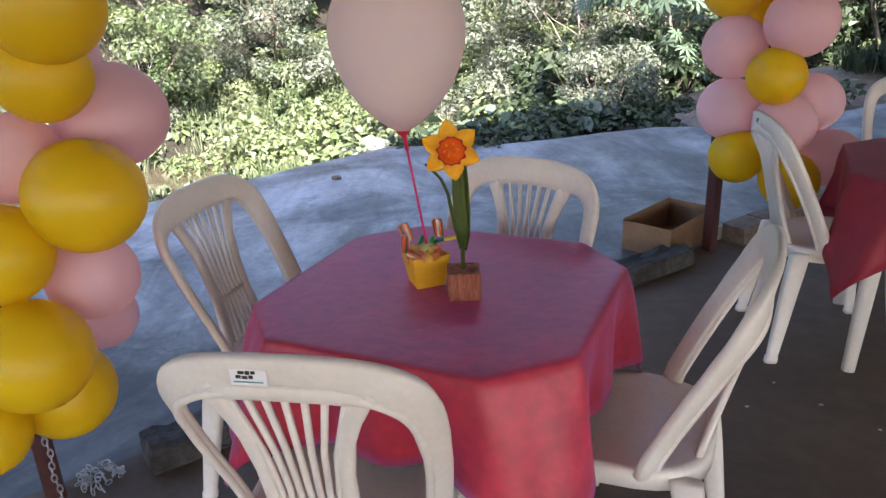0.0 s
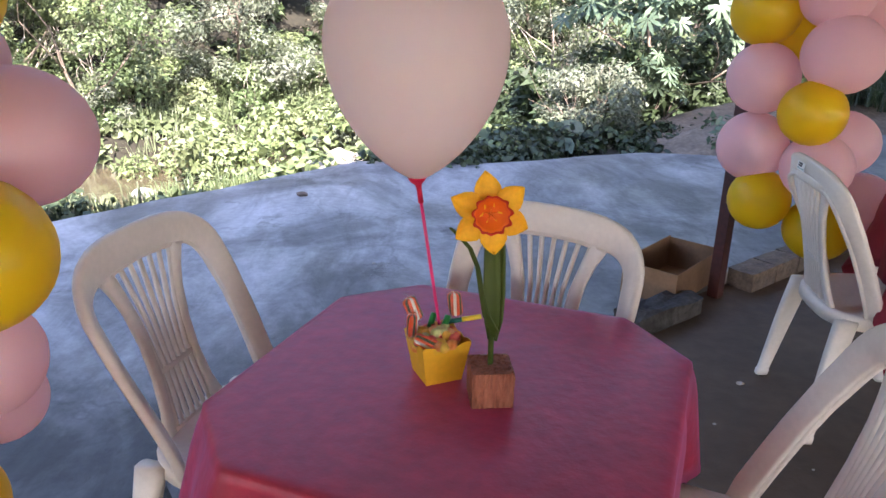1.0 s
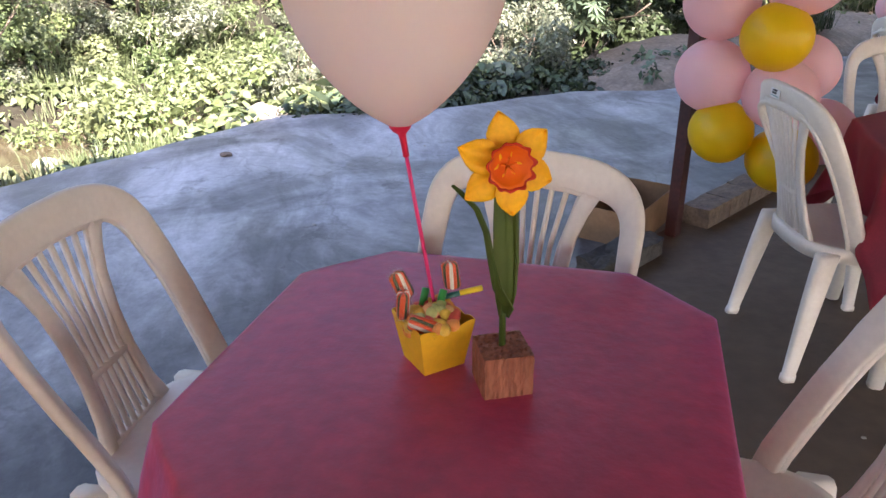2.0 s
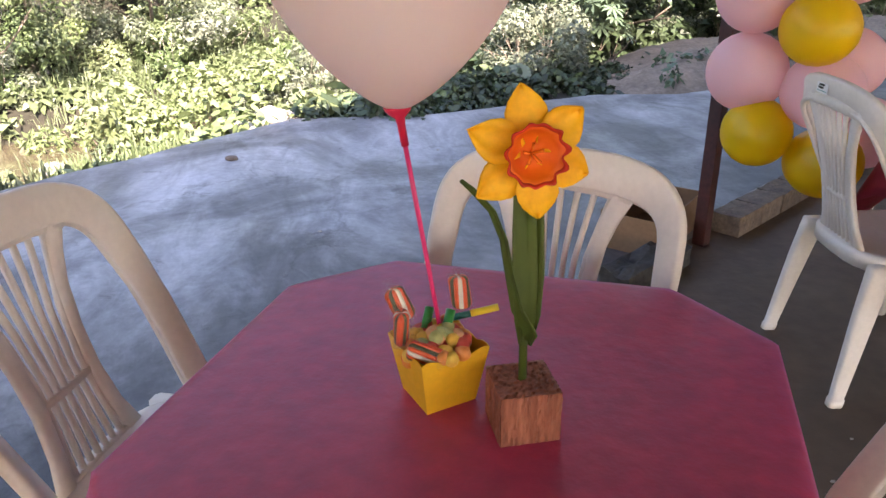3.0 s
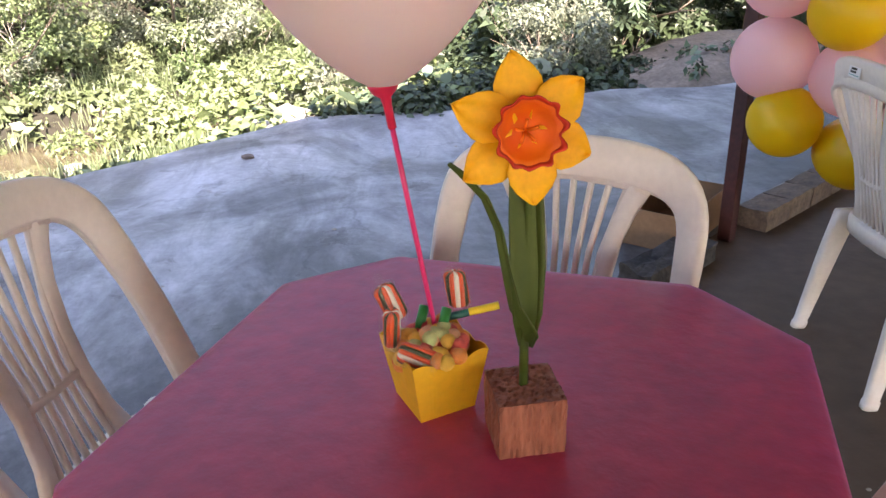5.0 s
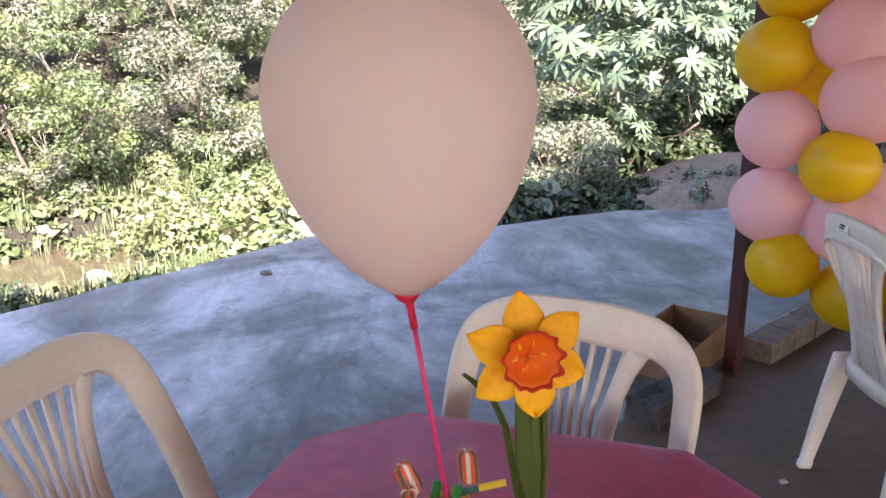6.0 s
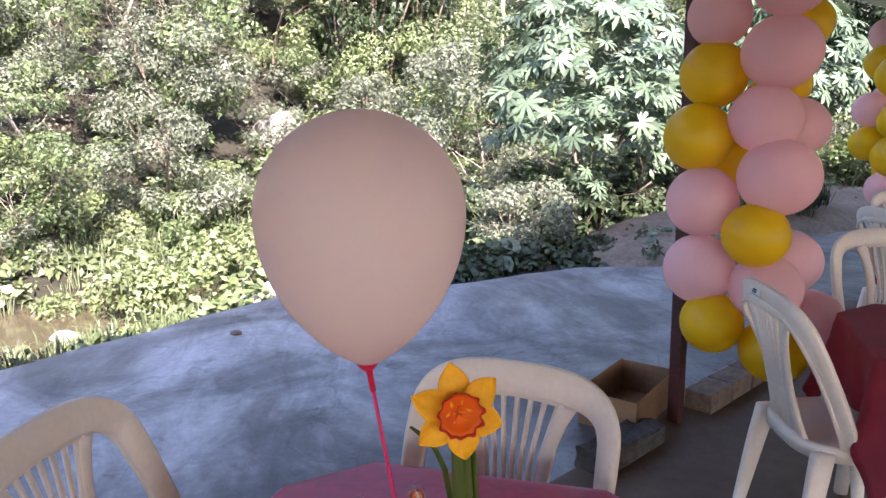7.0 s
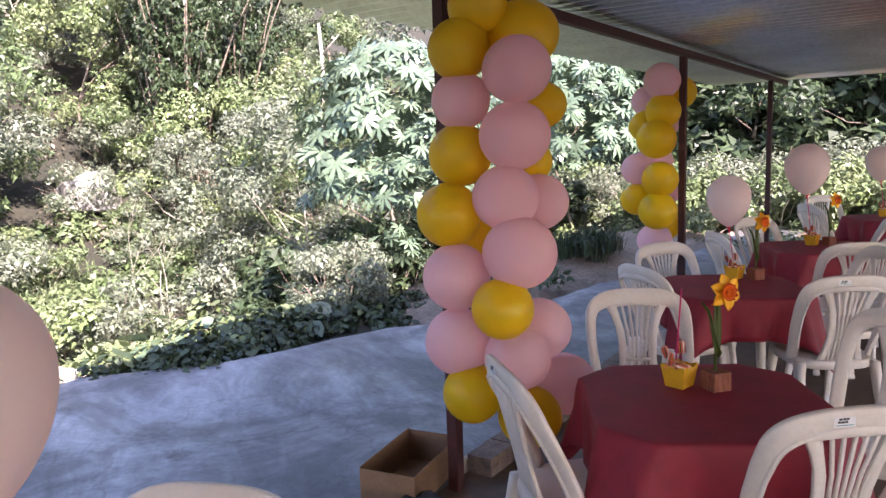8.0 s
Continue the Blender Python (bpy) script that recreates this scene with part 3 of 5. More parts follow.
def balloon_column(post, rows, label):
    """rows: colour letter, metres along, out and up from the post's foot, radius."""
    col = new("balloon_column")
    col.location = post
    for c, s, n, z, r in rows:
        centre = ALONG * s + OUT * n + Vector((0, 0, z))
        way = Vector((centre.x, centre.y, 0.0)).normalized() + Vector((0, 0, 0.05))
        balloon_part(r, centre, way, {"y": M_YELLOW, "p": M_PINK}[c], col)
    tagged(col, label, "balloon column", "balloon columns")
    return col

# ---- plants ----
def leaf_cloud(rng, centres, radii, count, size, shape="leaf", droop=0.25, shell=0.55):
    """Small leaves strewn through lumpy clumps: arrays of corners and faces."""
    centres, radii = np.array(centres, float), np.array(radii, float)
    pick = rng.choice(len(centres), count, p=radii[:, 0] ** 2 / (radii[:, 0] ** 2).sum())
    d = rng.normal(size=(count, 3))
    d /= np.linalg.norm(d, axis=1)[:, None]
    rad = shell + (1 - shell) * rng.random(count) ** 0.5
    rad *= 1 + 0.25 * np.sin(d[:, 0] * 5 + pick) * np.cos(d[:, 2] * 4 + pick)
    p = centres[pick] + d * radii[pick] * rad[:, None]
    nrm = d * 0.85 + rng.normal(size=(count, 3)) * 0.42 + np.array([0, 0, 0.45])
    nrm /= np.linalg.norm(nrm, axis=1)[:, None]
    axis = rng.normal(size=(count, 3)) + d * 0.6 - np.array([0, 0, droop])
    axis -= nrm * (axis * nrm).sum(1)[:, None]
    axis /= np.linalg.norm(axis, axis=1)[:, None]
    side = np.cross(nrm, axis)
    ln = size * (0.45 + 1.1 * rng.random(count) ** 1.5)[:, None]
    wd = ln * 0.27
    if shape == "leaf":
        a, m, b = p, p + axis * ln * 0.45 - nrm * ln * 0.03, p + axis * ln - nrm * ln * 0.12
        v = np.stack([a, m + side * wd, b, m - side * wd], 1).reshape(-1, 3)
        f = np.arange(count * 4).reshape(-1, 4)
    elif shape == "sliver":
        wd = ln * 0.30
        v = np.stack([p - side * wd, p + side * wd, p + axis * ln - nrm * ln * 0.1], 1).reshape(-1, 3)
        f = np.arange(count * 3).reshape(-1, 3)
    else:
        wd = ln * 0.34
        a, b = p, p + axis * ln - nrm * ln * 0.16
        m, q = p + axis * ln * 0.22 + nrm * ln * 0.02, p + axis * ln * 0.62 - nrm * ln * 0.05
        v = np.stack([a, m + side * wd * 0.85, q + side * wd * 0.8, b, q - side * wd * 0.8, m - side * wd * 0.85], 1).reshape(-1, 3)
        f = np.arange(count * 6).reshape(-1, 6)
    return v, f


def quads(name, v, f, mat, parent=None, label=""):
    me = bpy.data.meshes.new(name)
    me.vertices.add(len(v))
    me.vertices.foreach_set("co", np.asarray(v, np.float32).ravel())
    k = f.shape[1]
    me.loops.add(len(f) * k)
    me.loops.foreach_set("vertex_index", f.astype(np.int32).ravel())
    me.polygons.add(len(f))
    me.polygons.foreach_set("loop_start", np.arange(0, len(f) * k, k, dtype=np.int32))
    me.update(calc_edges=True)
    me.materials.append(mat)
    ob = new(name, me)
    if parent is not None:
        ob.parent = parent
    if label:
        tagged(ob, label)
    return ob


def branches(bm, rng, start, way, length, radius, depth, tips):
    """A limb that bends and forks; its ends go to tips."""
    pts, rad = [Vector(start)], [radius]
    d = Vector(way).normalized()
    for i in range(4):
        d = (d + Vector(rng.normal(size=3)) * 0.16 + Vector((0, 0, 0.05))).normalized()
        pts.append(pts[-1] + d * length / 4)
        rad.append(radius * (1 - 0.13 * (i + 1)))
    tube(bm, pts, rad, 6 if depth > 1 else 4)
    if depth == 0:
        tips.append(pts[-1])
        return
    for _ in range(3 if depth > 1 else 2):
        q = rng.normal(size=3)
        nd = (d * 0.75 + Vector(q) * 0.55 + Vector((0, 0, 0.12))).normalized()
        at = rng.integers(2, 5)
        branches(bm, rng, pts[at], nd, length * 0.66, rad[at] * 0.62, depth - 1, tips)


def leafy_tree(seed, height, spread_r, leaf, count, mat, bark, name="tree", low=0.14):
    rng = np.random.default_rng(seed)
    tree = new(name)
    bm = bmesh.new()
    tips = []
    branches(bm, rng, (0, 0, -0.3), (rng.normal() * 0.12, rng.normal() * 0.12, 1), height * 0.5 + 0.3, 0.020 * height * 0.5 + 0.012, 2, tips)
    part("trunk", bm, bark, tree)
    centres, radii = [], []
    for t in tips:
        r = spread_r * rng.uniform(0.15, 0.27)
        centres.append(t)
        radii.append((r, r, r * rng.uniform(0.55, 0.85)))
    for _ in range(30):
        a, q = rng.uniform(0, 6.28), rng.uniform(0.35, 1.0)
        z = height * rng.uniform(low, 0.98)
        k = math.sin(math.pi * min(1, max(0.1, z / height)) ** 1.3) ** 0.5
        r = spread_r * rng.uniform(0.16, 0.31)
        centres.append((math.cos(a) * q * spread_r * k, math.sin(a) * q * spread_r * k, z))
        radii.append((r, r, r * 0.7))
    v, f = leaf_cloud(rng, centres, radii, count, leaf, shape="sliver", shell=0.62)
    quads("crown", v, f, mat, tree)
    return tree


def bush(seed, r, h, leaf, count, mat, name="bush", twigs=True):
    rng = np.random.default_rng(seed)
    b = new(name)
    bm = bmesh.new()
    for _ in range(4 if twigs else 2):
        a = rng.uniform(0, 6.28)
        tips = []
        branches(bm, rng, (0.1 * math.cos(a), 0.1 * math.sin(a), -0.15), (math.cos(a) * 0.6, math.sin(a) * 0.6, 1), h * 0.75, 0.014, 1, tips)
    part("woody_base", bm, M_PALEBARK if seed % 2 else M_BARK, b)
    centres, radii = [], []
    for _ in range(18):
        a, q, z = rng.uniform(0, 6.28), rng.uniform(0, 1) ** 0.6, rng.uniform(0.12, 0.85)
        rr = r * rng.uniform(0.16, 0.32)
        centres.append((math.cos(a) * q * r * 0.8, math.sin(a) * q * r * 0.8, z * h))
        radii.append((rr, rr, rr * 0.75))
    v, f = leaf_cloud(rng, centres, radii, count, leaf, shape="sliver", shell=0.5)
    quads("foliage", v, f, mat, b)
    return b


def put(things, s, n, turn, size, sink=0.0):
    """Another of a thing at a place of the site."""
    src = things
    src_used = src.get("placed")
    m = Matrix.Translation(site(s, n, ground_height(s, n) - sink)) @ pose(0, 0, 0, 0, 0, turn) @ Matrix.Diagonal((size, size, size * 1.0, 1))
    if not src_used:
        src["placed"] = 1
        src.matrix_world = m
        return src
    o = copy_thing(src, Matrix())
    o.matrix_world = m
    return o


TREES = []
for i, (h, r, lf, cnt, mat, bark) in enumerate(((5.2, 2.1, 0.104, 12500, L_GREEN, M_BARK), (6.0, 2.3, 0.098, 14500, L_GREY, M_BARK), (4.4, 1.9, 0.094, 12000, L_LIME, M_BARK), (5.4, 1.9, 0.092, 12500, L_GREY, M_PALEBARK), (5.0, 2.0, 0.10, 7000, L_DRY, M_PALEBARK), (6.5, 2.2, 0.115, 11000, L_DARK, M_BARK))):
    t = leafy_tree(100 + i, h, r, lf, cnt, mat, bark)
    tagged(t, ("broad-leaved green tree on the hillside", "greyish green tree on the hillside", "lime green young tree on the hillside", "thin grey-leaved tree with pale trunk", "half-dry brownish tree with pale branches", "tall dark green tree with shade put into its leaf colour")[i], "tree", "hillside trees")
    TREES.append(t)
BUSHES = []
for i, (r, h, lf, cnt, mat) in enumerate(((1.15, 1.3, 0.080, 4600, L_LIME), (1.3, 1.5, 0.085, 5000, L_GREEN), (1.1, 1.5, 0.066, 5600, L_GREY), (1.2, 1.3, 0.07, 3200, L_DRY))):
    b = bush(200 + i, r, h, lf, cnt, mat)
    tagged(b, ("lime green leafy bush on the bank", "dense green bush on the bank", "small-leaved grey-green bush on the bank", "dry twiggy brown bush on the bank")[i], "bush", "bushes on the bank")
    BUSHES.append(b)
rp = random.Random(11)
# hill behind the river
for row, n0 in enumerate((11.4, 13.2, 15.2, 17.8, 21, 25.5)):
    step = 2.0 + 0.32 * row
    s = -5.0 - row * 0.3
    while s < 18.5 + row * 1.6:
        kind = rp.choices((0, 1, 2, 3, 4, 5), (5, 5, 3, 3, 0.3, 0.2 + 0.5 * row))[0]
        gap = abs(s - 4.5 - (n0 - 5.1) * 0.571) < 1.0 and n0 < 14
        gap or put(TREES[kind], s + rp.uniform(-0.5, 0.5), n0 + rp.uniform(-0.6, 0.6), rp.uniform(0, 360), rp.uniform(0.5, 0.85) + 0.07 * row, 0.2)
        s += step * rp.uniform(0.8, 1.25)
# bushes on both banks and past the shelter's end
for lo, hi, n0, n1, cnt, sz in ((3.6, 6.0, 4.6, 6.2, 7, 0.75), (10.0, 12.5, 4.6, 6.0, 5, 0.85), (3.0, 18, 6.0, 9.0, 26, 1.1), (-5, 17, 10.5, 12.2, 32, 0.8), (-5, 18, 12.0, 16.0, 16, 1.1),
                                (13.2, 17, -7, 2.5, 42, 1.08), (12.6, 17, 2.5, 6, 12, 1.0), (17.2, 19, -8, 8, 10, 1.1)):
    for _ in range(cnt):
        put(BUSHES[rp.choices((0, 1, 2, 3), (4, 3, 5, 0.3))[0]], rp.uniform(lo, hi), rp.uniform(n0, n1), rp.uniform(0, 360), sz * rp.uniform(0.65, 1.15), 0.1)
# tree 5's dark leaves stand in for the deep shade past the shelter
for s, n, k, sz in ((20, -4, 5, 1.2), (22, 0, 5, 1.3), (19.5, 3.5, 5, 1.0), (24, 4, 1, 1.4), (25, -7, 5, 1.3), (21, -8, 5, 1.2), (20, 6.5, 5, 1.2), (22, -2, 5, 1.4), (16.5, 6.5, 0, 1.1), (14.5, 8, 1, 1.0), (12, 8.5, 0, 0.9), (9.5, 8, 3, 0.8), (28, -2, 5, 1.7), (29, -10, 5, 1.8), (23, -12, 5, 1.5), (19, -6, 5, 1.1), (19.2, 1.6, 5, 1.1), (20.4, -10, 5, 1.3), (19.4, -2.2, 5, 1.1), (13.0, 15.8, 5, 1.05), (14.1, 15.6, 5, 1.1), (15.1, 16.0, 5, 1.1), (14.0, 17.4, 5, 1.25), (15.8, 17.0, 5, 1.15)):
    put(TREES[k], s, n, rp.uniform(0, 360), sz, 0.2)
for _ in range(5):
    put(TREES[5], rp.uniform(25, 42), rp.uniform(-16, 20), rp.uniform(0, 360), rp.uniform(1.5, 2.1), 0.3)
put(BUSHES[2], 6.05, 3.35, 40, 0.62, 0.12)
put(BUSHES[2], 6.55, 3.75, 130, 0.66, 0.1)


def ground_cover(name, seed, boxes, leaf, mat, label, category, shell=0.2, lift=0.5, form="leaf"):
    """Low leafy growth over the ground: many small clumps joined into one. boxes: s, s, n, n, clumps, low and high radius, leaves a clump."""
    rng = np.random.default_rng(seed)
    vs, fs, off = [], [], 0
    for s0, s1, n0, n1, clumps, r0, r1, each in boxes:
        cen, rad = [], []
        for _ in range(clumps):
            s, n = rng.uniform(s0, s1), rng.uniform(n0, n1)
            n += max(0.0, apron_edge(s) - 2.75) if n0 < 3 else 0.0
            r = rng.uniform(r0, r1)
            cen.append(site(s, n, max(ground_height(s, n), -1.4) + r * lift * rng.uniform(0.1, 1.0)))
            rad.append((r, r, r * rng.uniform(0.6, 1.0)))
        v, f = leaf_cloud(rng, cen, rad, clumps * each, leaf, shape=form, shell=shell)
        vs.append(v)
        fs.append(f + off)
        off += len(v)
    ob = quads(name, np.concatenate(vs), np.concatenate(fs), mat)
    return tagged(ob, label, category, kind="stuff")


ground_cover("bank_vines", 5, ((2.9, 4.6, 3.55, 6.5, 190, 0.14, 0.36, 90), (-6, 3.0, 3.3, 6.4, 420, 0.06, 0.17, 45), (4.2, 8, 4.0, 7.0, 160, 0.2, 0.4, 80)), 0.085, L_LIME, "bright green leafy vines covering the river bank", "vines", form="round")
ground_cover("hill_undergrowth", 6, ((-9, 24, 10.3, 14, 260, 0.15, 0.35, 80), (-9, 26, 14, 32, 420, 0.3, 0.6, 80), (-5, 12, 9.8, 11.2, 150, 0.12, 0.3, 60), (5.6, 9.4, 10.6, 12.7, 70, 0.15, 0.34, 90)), 0.15, L_GREEN, "green undergrowth on the hillside", "undergrowth")
ground_cover("dry_undergrowth", 7, ((-9, 24, 10.6, 15, 90, 0.2, 0.4, 50), (3, 12, 4.5, 8, 40, 0.15, 0.3, 60), (-9, 26, 14, 30, 90, 0.3, 0.6, 50)), 0.12, L_DRY, "dry brownish undergrowth", "undergrowth")
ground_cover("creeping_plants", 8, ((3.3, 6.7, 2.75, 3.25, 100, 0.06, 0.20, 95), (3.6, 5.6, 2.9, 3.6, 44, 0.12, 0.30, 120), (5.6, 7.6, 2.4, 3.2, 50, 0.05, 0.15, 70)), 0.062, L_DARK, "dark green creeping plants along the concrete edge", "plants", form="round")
ground_cover("squash_plants", 18, ((3.5, 6.3, 2.85, 3.5, 20, 0.12, 0.30, 7),), 0.20, L_CASTOR, "large-leaved squash plants along the concrete edge", "plants", form="round")
mound_weeds = ground_cover("mound_weeds", 31, ((6.2, 7.2, 1.85, 2.4, 9, 0.05, 0.13, 16), (7.3, 7.9, 1.6, 1.8, 5, 0.06, 0.14, 20)), 0.085, L_CASTOR, "sparse low weeds on the dirt mound", "weeds")
mound_weeds.location.z = 0.20
ground_cover("edge_plants", 9, ((11.3, 13.2, -4, 4, 60, 0.12, 0.3, 60),), 0.09, L_LIME, "low green weeds past the shelter", "weeds")


# the shadow past the concrete's edge is put into these dark leaves
ground_cover("shaded_plants", 23, ((-2.5, 1.15, 2.95, 3.5, 80, 0.08, 0.2, 70),), 0.07, L_DARK, "low plants along the concrete edge, shadow put into their dark green", "plants")


def bamboo(seed, canes, height):
    """A clump of arching canes with hanging sprays of narrow leaves."""
    rng = np.random.default_rng(seed)
    clump = new("bamboo")
    centres, radii = [], []
    for _ in range(canes):
        a, q = rng.uniform(0, 6.28), 0.55 * math.sqrt(rng.random())
        foot = Vector((q * math.cos(a), q * math.sin(a), -0.3))
        lean, h = rng.uniform(0.04, 0.30), height * rng.uniform(0.7, 1.05)
        d = Vector((math.cos(a), math.sin(a), 0))
        pts = [foot + d * (lean * h * t * t) + Vector((0, 0, h * t * (1 - 0.12 * t * lean * 4))) for t in np.linspace(0, 1, 6)]
        bm = bmesh.new()
        tube(bm, pts, [0.035, 0.034, 0.030, 0.024, 0.016, 0.006], 5)
        part("cane", bm, M_BARK, clump)
        for t in (0.45, 0.6, 0.72, 0.84, 0.95):
            c = foot + d * (lean * h * t * t) + Vector((0, 0, h * t))
            centres.append(c + Vector(rng.normal(size=3)) * 0.22)
            radii.append((0.26, 0.26, 0.42))
    v, f = leaf_cloud(rng, centres, radii, canes * 420, 0.11, shape="sliver", droop=1.6, shell=0.3)
    # the clump's own shade is put into the dark leaf colour
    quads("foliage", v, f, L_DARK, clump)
    return tagged(clump, "tall dark green bamboo clump on the hillside", "bamboo", "bamboo clumps")


for seed, s, n, h in ((1, 11.3, 12.9, 6.4), (2, 12.5, 12.6, 6.8), (3, 12.2, 14.2, 7.2)):
    bamboo(seed, 34, h).matrix_world = Matrix.Translation(site(s, n, ground_height(s, n)))

trunk_points = [Vector((0.05 * math.sin(1.7 * z), 0.04 * math.cos(1.1 * z), z)) for z in np.linspace(-0.3, 5.4, 9)]
bm = bmesh.new()
tube(bm, trunk_points, [0.065, 0.062, 0.06, 0.057, 0.055, 0.052, 0.048, 0.042, 0.03], 9)
for i, way in ((5, (0.7, 0.3, 0.5)), (6, (-0.6, 0.4, 0.5)), (7, (0.4, -0.6, 0.5))):
    tube(bm, [trunk_points[i], trunk_points[i] + Vector(way) * 0.35, trunk_points[i] + Vector(way) * 0.8], [0.03, 0.022, 0.01], 6)
snag = part("dead_tree", bm, M_PALEBARK)
snag.location = site(13.0, 10.0, ground_height(13.0, 10.0))
tagged(snag, "pale bare dead tree trunk among the bushes", "tree")


def grass(name, seed, tufts, blades, length, mat, label):
    """Tufts of narrow bent blades. tufts: places and sizes."""
    rng = np.random.default_rng(seed)
    vs, fs = [], []
    for s, n, size in tufts:
        z0 = max(ground_height(s, n), -1.4)
        base = np.array(site(s, n, z0))
        for _ in range(blades):
            a, lean = rng.uniform(0, 6.28), rng.uniform(0.1, 0.9)
            d = np.array([math.cos(a), math.sin(a), 0])
            side = np.array([-d[1], d[0], 0]) * 0.006 * size
            p0 = base + d * rng.uniform(0, 0.09) * size + np.array([rng.normal(), rng.normal(), 0]) * 0.05 * size
            L = length * size * rng.uniform(0.5, 1.2)
            p1 = p0 + d * L * 0.35 * lean + np.array([0, 0, L * 0.6])
            p2 = p0 + d * L * (0.9 * lean) + np.array([0, 0, L * (0.95 - 0.55 * lean)])
            k = len(vs)
            vs += [p0 - side, p0 + side, p1 + side, p1 - side, p2]
            fs += [(k, k + 1, k + 2, k + 3), (k + 3, k + 2, k + 4, k + 4)]
    vs = np.array(vs)
    me = bpy.data.meshes.new(name)
    me.from_pydata([tuple(v) for v in vs], [], [f if len(set(f)) == 4 else f[:3] for f in fs])
    me.materials.append(mat)
    return tagged(new(name, me), label, "grass", kind="stuff")


rg = random.Random(3)
grass("bank_grass", 1, [(rg.uniform(-5, 2.6), rg.uniform(3.3, 6.6), rg.uniform(0.5, 1.0)) for _ in range(800)], 16, 0.26, L_GRASS, "long green grass on the river bank")
grass("far_grass", 2, [(rg.uniform(-8, 8), rg.uniform(9.9, 12.0), rg.uniform(0.8, 1.6)) for _ in range(420)], 14, 0.4, L_GRASS, "sunlit grass on the far bank")
mound_grass = grass("mound_grass", 3, [(rg.gauss(9.1, 0.32), rg.gauss(1.95, 0.16), rg.uniform(0.7, 1.2)) for _ in range(70)], 26, 0.34, L_DARK, "tuft of dark green grass on a dirt mound")
mound_grass.location.z = 0.30


ground_cover("mixed_plants", 12, ((3.4, 6.6, 2.95, 4.2, 90, 0.08, 0.24, 60),), 0.10, L_GREEN, "green mixed leafy plants behind the concrete edge", "plants")


def bare_shrub(seed, height, spread_w, stems, thick):
    """Leafless pale branches rising from one foot."""
    rng = np.random.default_rng(seed)
    bm = bmesh.new()
    tips = []
    for _ in range(stems):
        a = rng.uniform(0, 6.28)
        branches(bm, rng, (0.06 * math.cos(a), 0.06 * math.sin(a), -0.2), (math.cos(a) * spread_w, math.sin(a) * spread_w, 1), height * 0.5, thick, 3, tips)
    return part("bare_shrub", bm, M_PALEBARK)


for seed, s, n, h, w, k, th in ((1, 9.8, 6.8, 3.0, 0.35, 5, 0.013), (2, 1.6, 11.3, 3.4, 0.25, 2, 0.026), (3, 3.1, 11.0, 2.4, 0.3, 2, 0.02), (4, 6.0, 6.2, 1.6, 0.5, 4, 0.008), (5, 8.2, 9.5, 3.0, 0.4, 3, 0.013), (8, 13.0, 16.0, 5.0, 0.2, 2, 0.04)):
    o = bare_shrub(seed, h, w, k, th)
    o.location = site(s, n, ground_height(s, n))
    tagged(o, "leafless shrub with thin pale branches", "shrub", "bare shrubs")


# castor bean: big palmate leaves on long stalks
def palmate(rng, p, nrm, axis, size, lobes=8):
    nrm, axis = Vector(nrm).normalized(), Vector(axis)
    axis = (axis - nrm * axis.dot(nrm)).normalized()
    side = nrm.cross(axis)
    vs, fs = [tuple(p)], []
    for i in range(lobes):
        a = (i - (lobes - 1) / 2) * 2 * math.pi * 0.82 / lobes
        L = size * (1 - 0.35 * abs(a) / math.pi)
        d = axis * math.cos(a) + side * math.sin(a)
        e = axis * -math.sin(a) + side * math.cos(a)
        k = len(vs)
        for t, w, dz in ((0.35, 0.085, 0.0), (0.7, 0.11, -0.04), (1.0, 0.0, -0.18)):
            c = Vector(p) + d * L * t + nrm * size * dz
            vs += [tuple(c + e * size * w), tuple(c - e * size * w)] if w else [tuple(c)]
        fs += [(0, k + 1, k), (k, k + 1, k + 3, k + 2), (k + 2, k + 3, k + 4)]
    return vs, fs


def castor_plant(seed, height, r, leaves, size):
    rng = np.random.default_rng(seed)
    plant = new("castor_plant")
    bm = bmesh.new()
    tips = []
    branches(bm, rng, (0, 0, -0.3), (0.1, 0.1, 1), height * 0.55, 0.045, 2, tips)
    part("trunk", bm, M_BARK, plant)
    vs, fs = [], []
    for _ in range(leaves):
        a, c = rng.uniform(0, 6.28), rng.uniform(-0.45, 1)
        k = math.sqrt(max(0, 1 - c * c)) * rng.uniform(0.7, 1.05)
        p = Vector((math.cos(a) * k * r, math.sin(a) * k * r, height * 0.60 + c * height * 0.40))
        out = Vector((math.cos(a), math.sin(a), 0.0))
        nrm = out * rng.uniform(0.3, 1.1) + Vector((0, 0, 0.8)) + Vector(rng.normal(size=3)) * 0.3
        ax = out * 0.8 + Vector((0, 0, -0.9)) + Vector(rng.normal(size=3)) * 0.4
        v, f = palmate(rng, p, nrm, ax, size * rng.uniform(0.6, 1.2))
        o = len(vs)
        vs += v
        fs += [tuple(i + o for i in q) for q in f]
    me = bpy.data.meshes.new("crown")
    me.from_pydata(vs, [], fs)
    me.materials.append(L_CASTOR)
    cr = new("crown", me)
    cr.parent = plant
    return plant


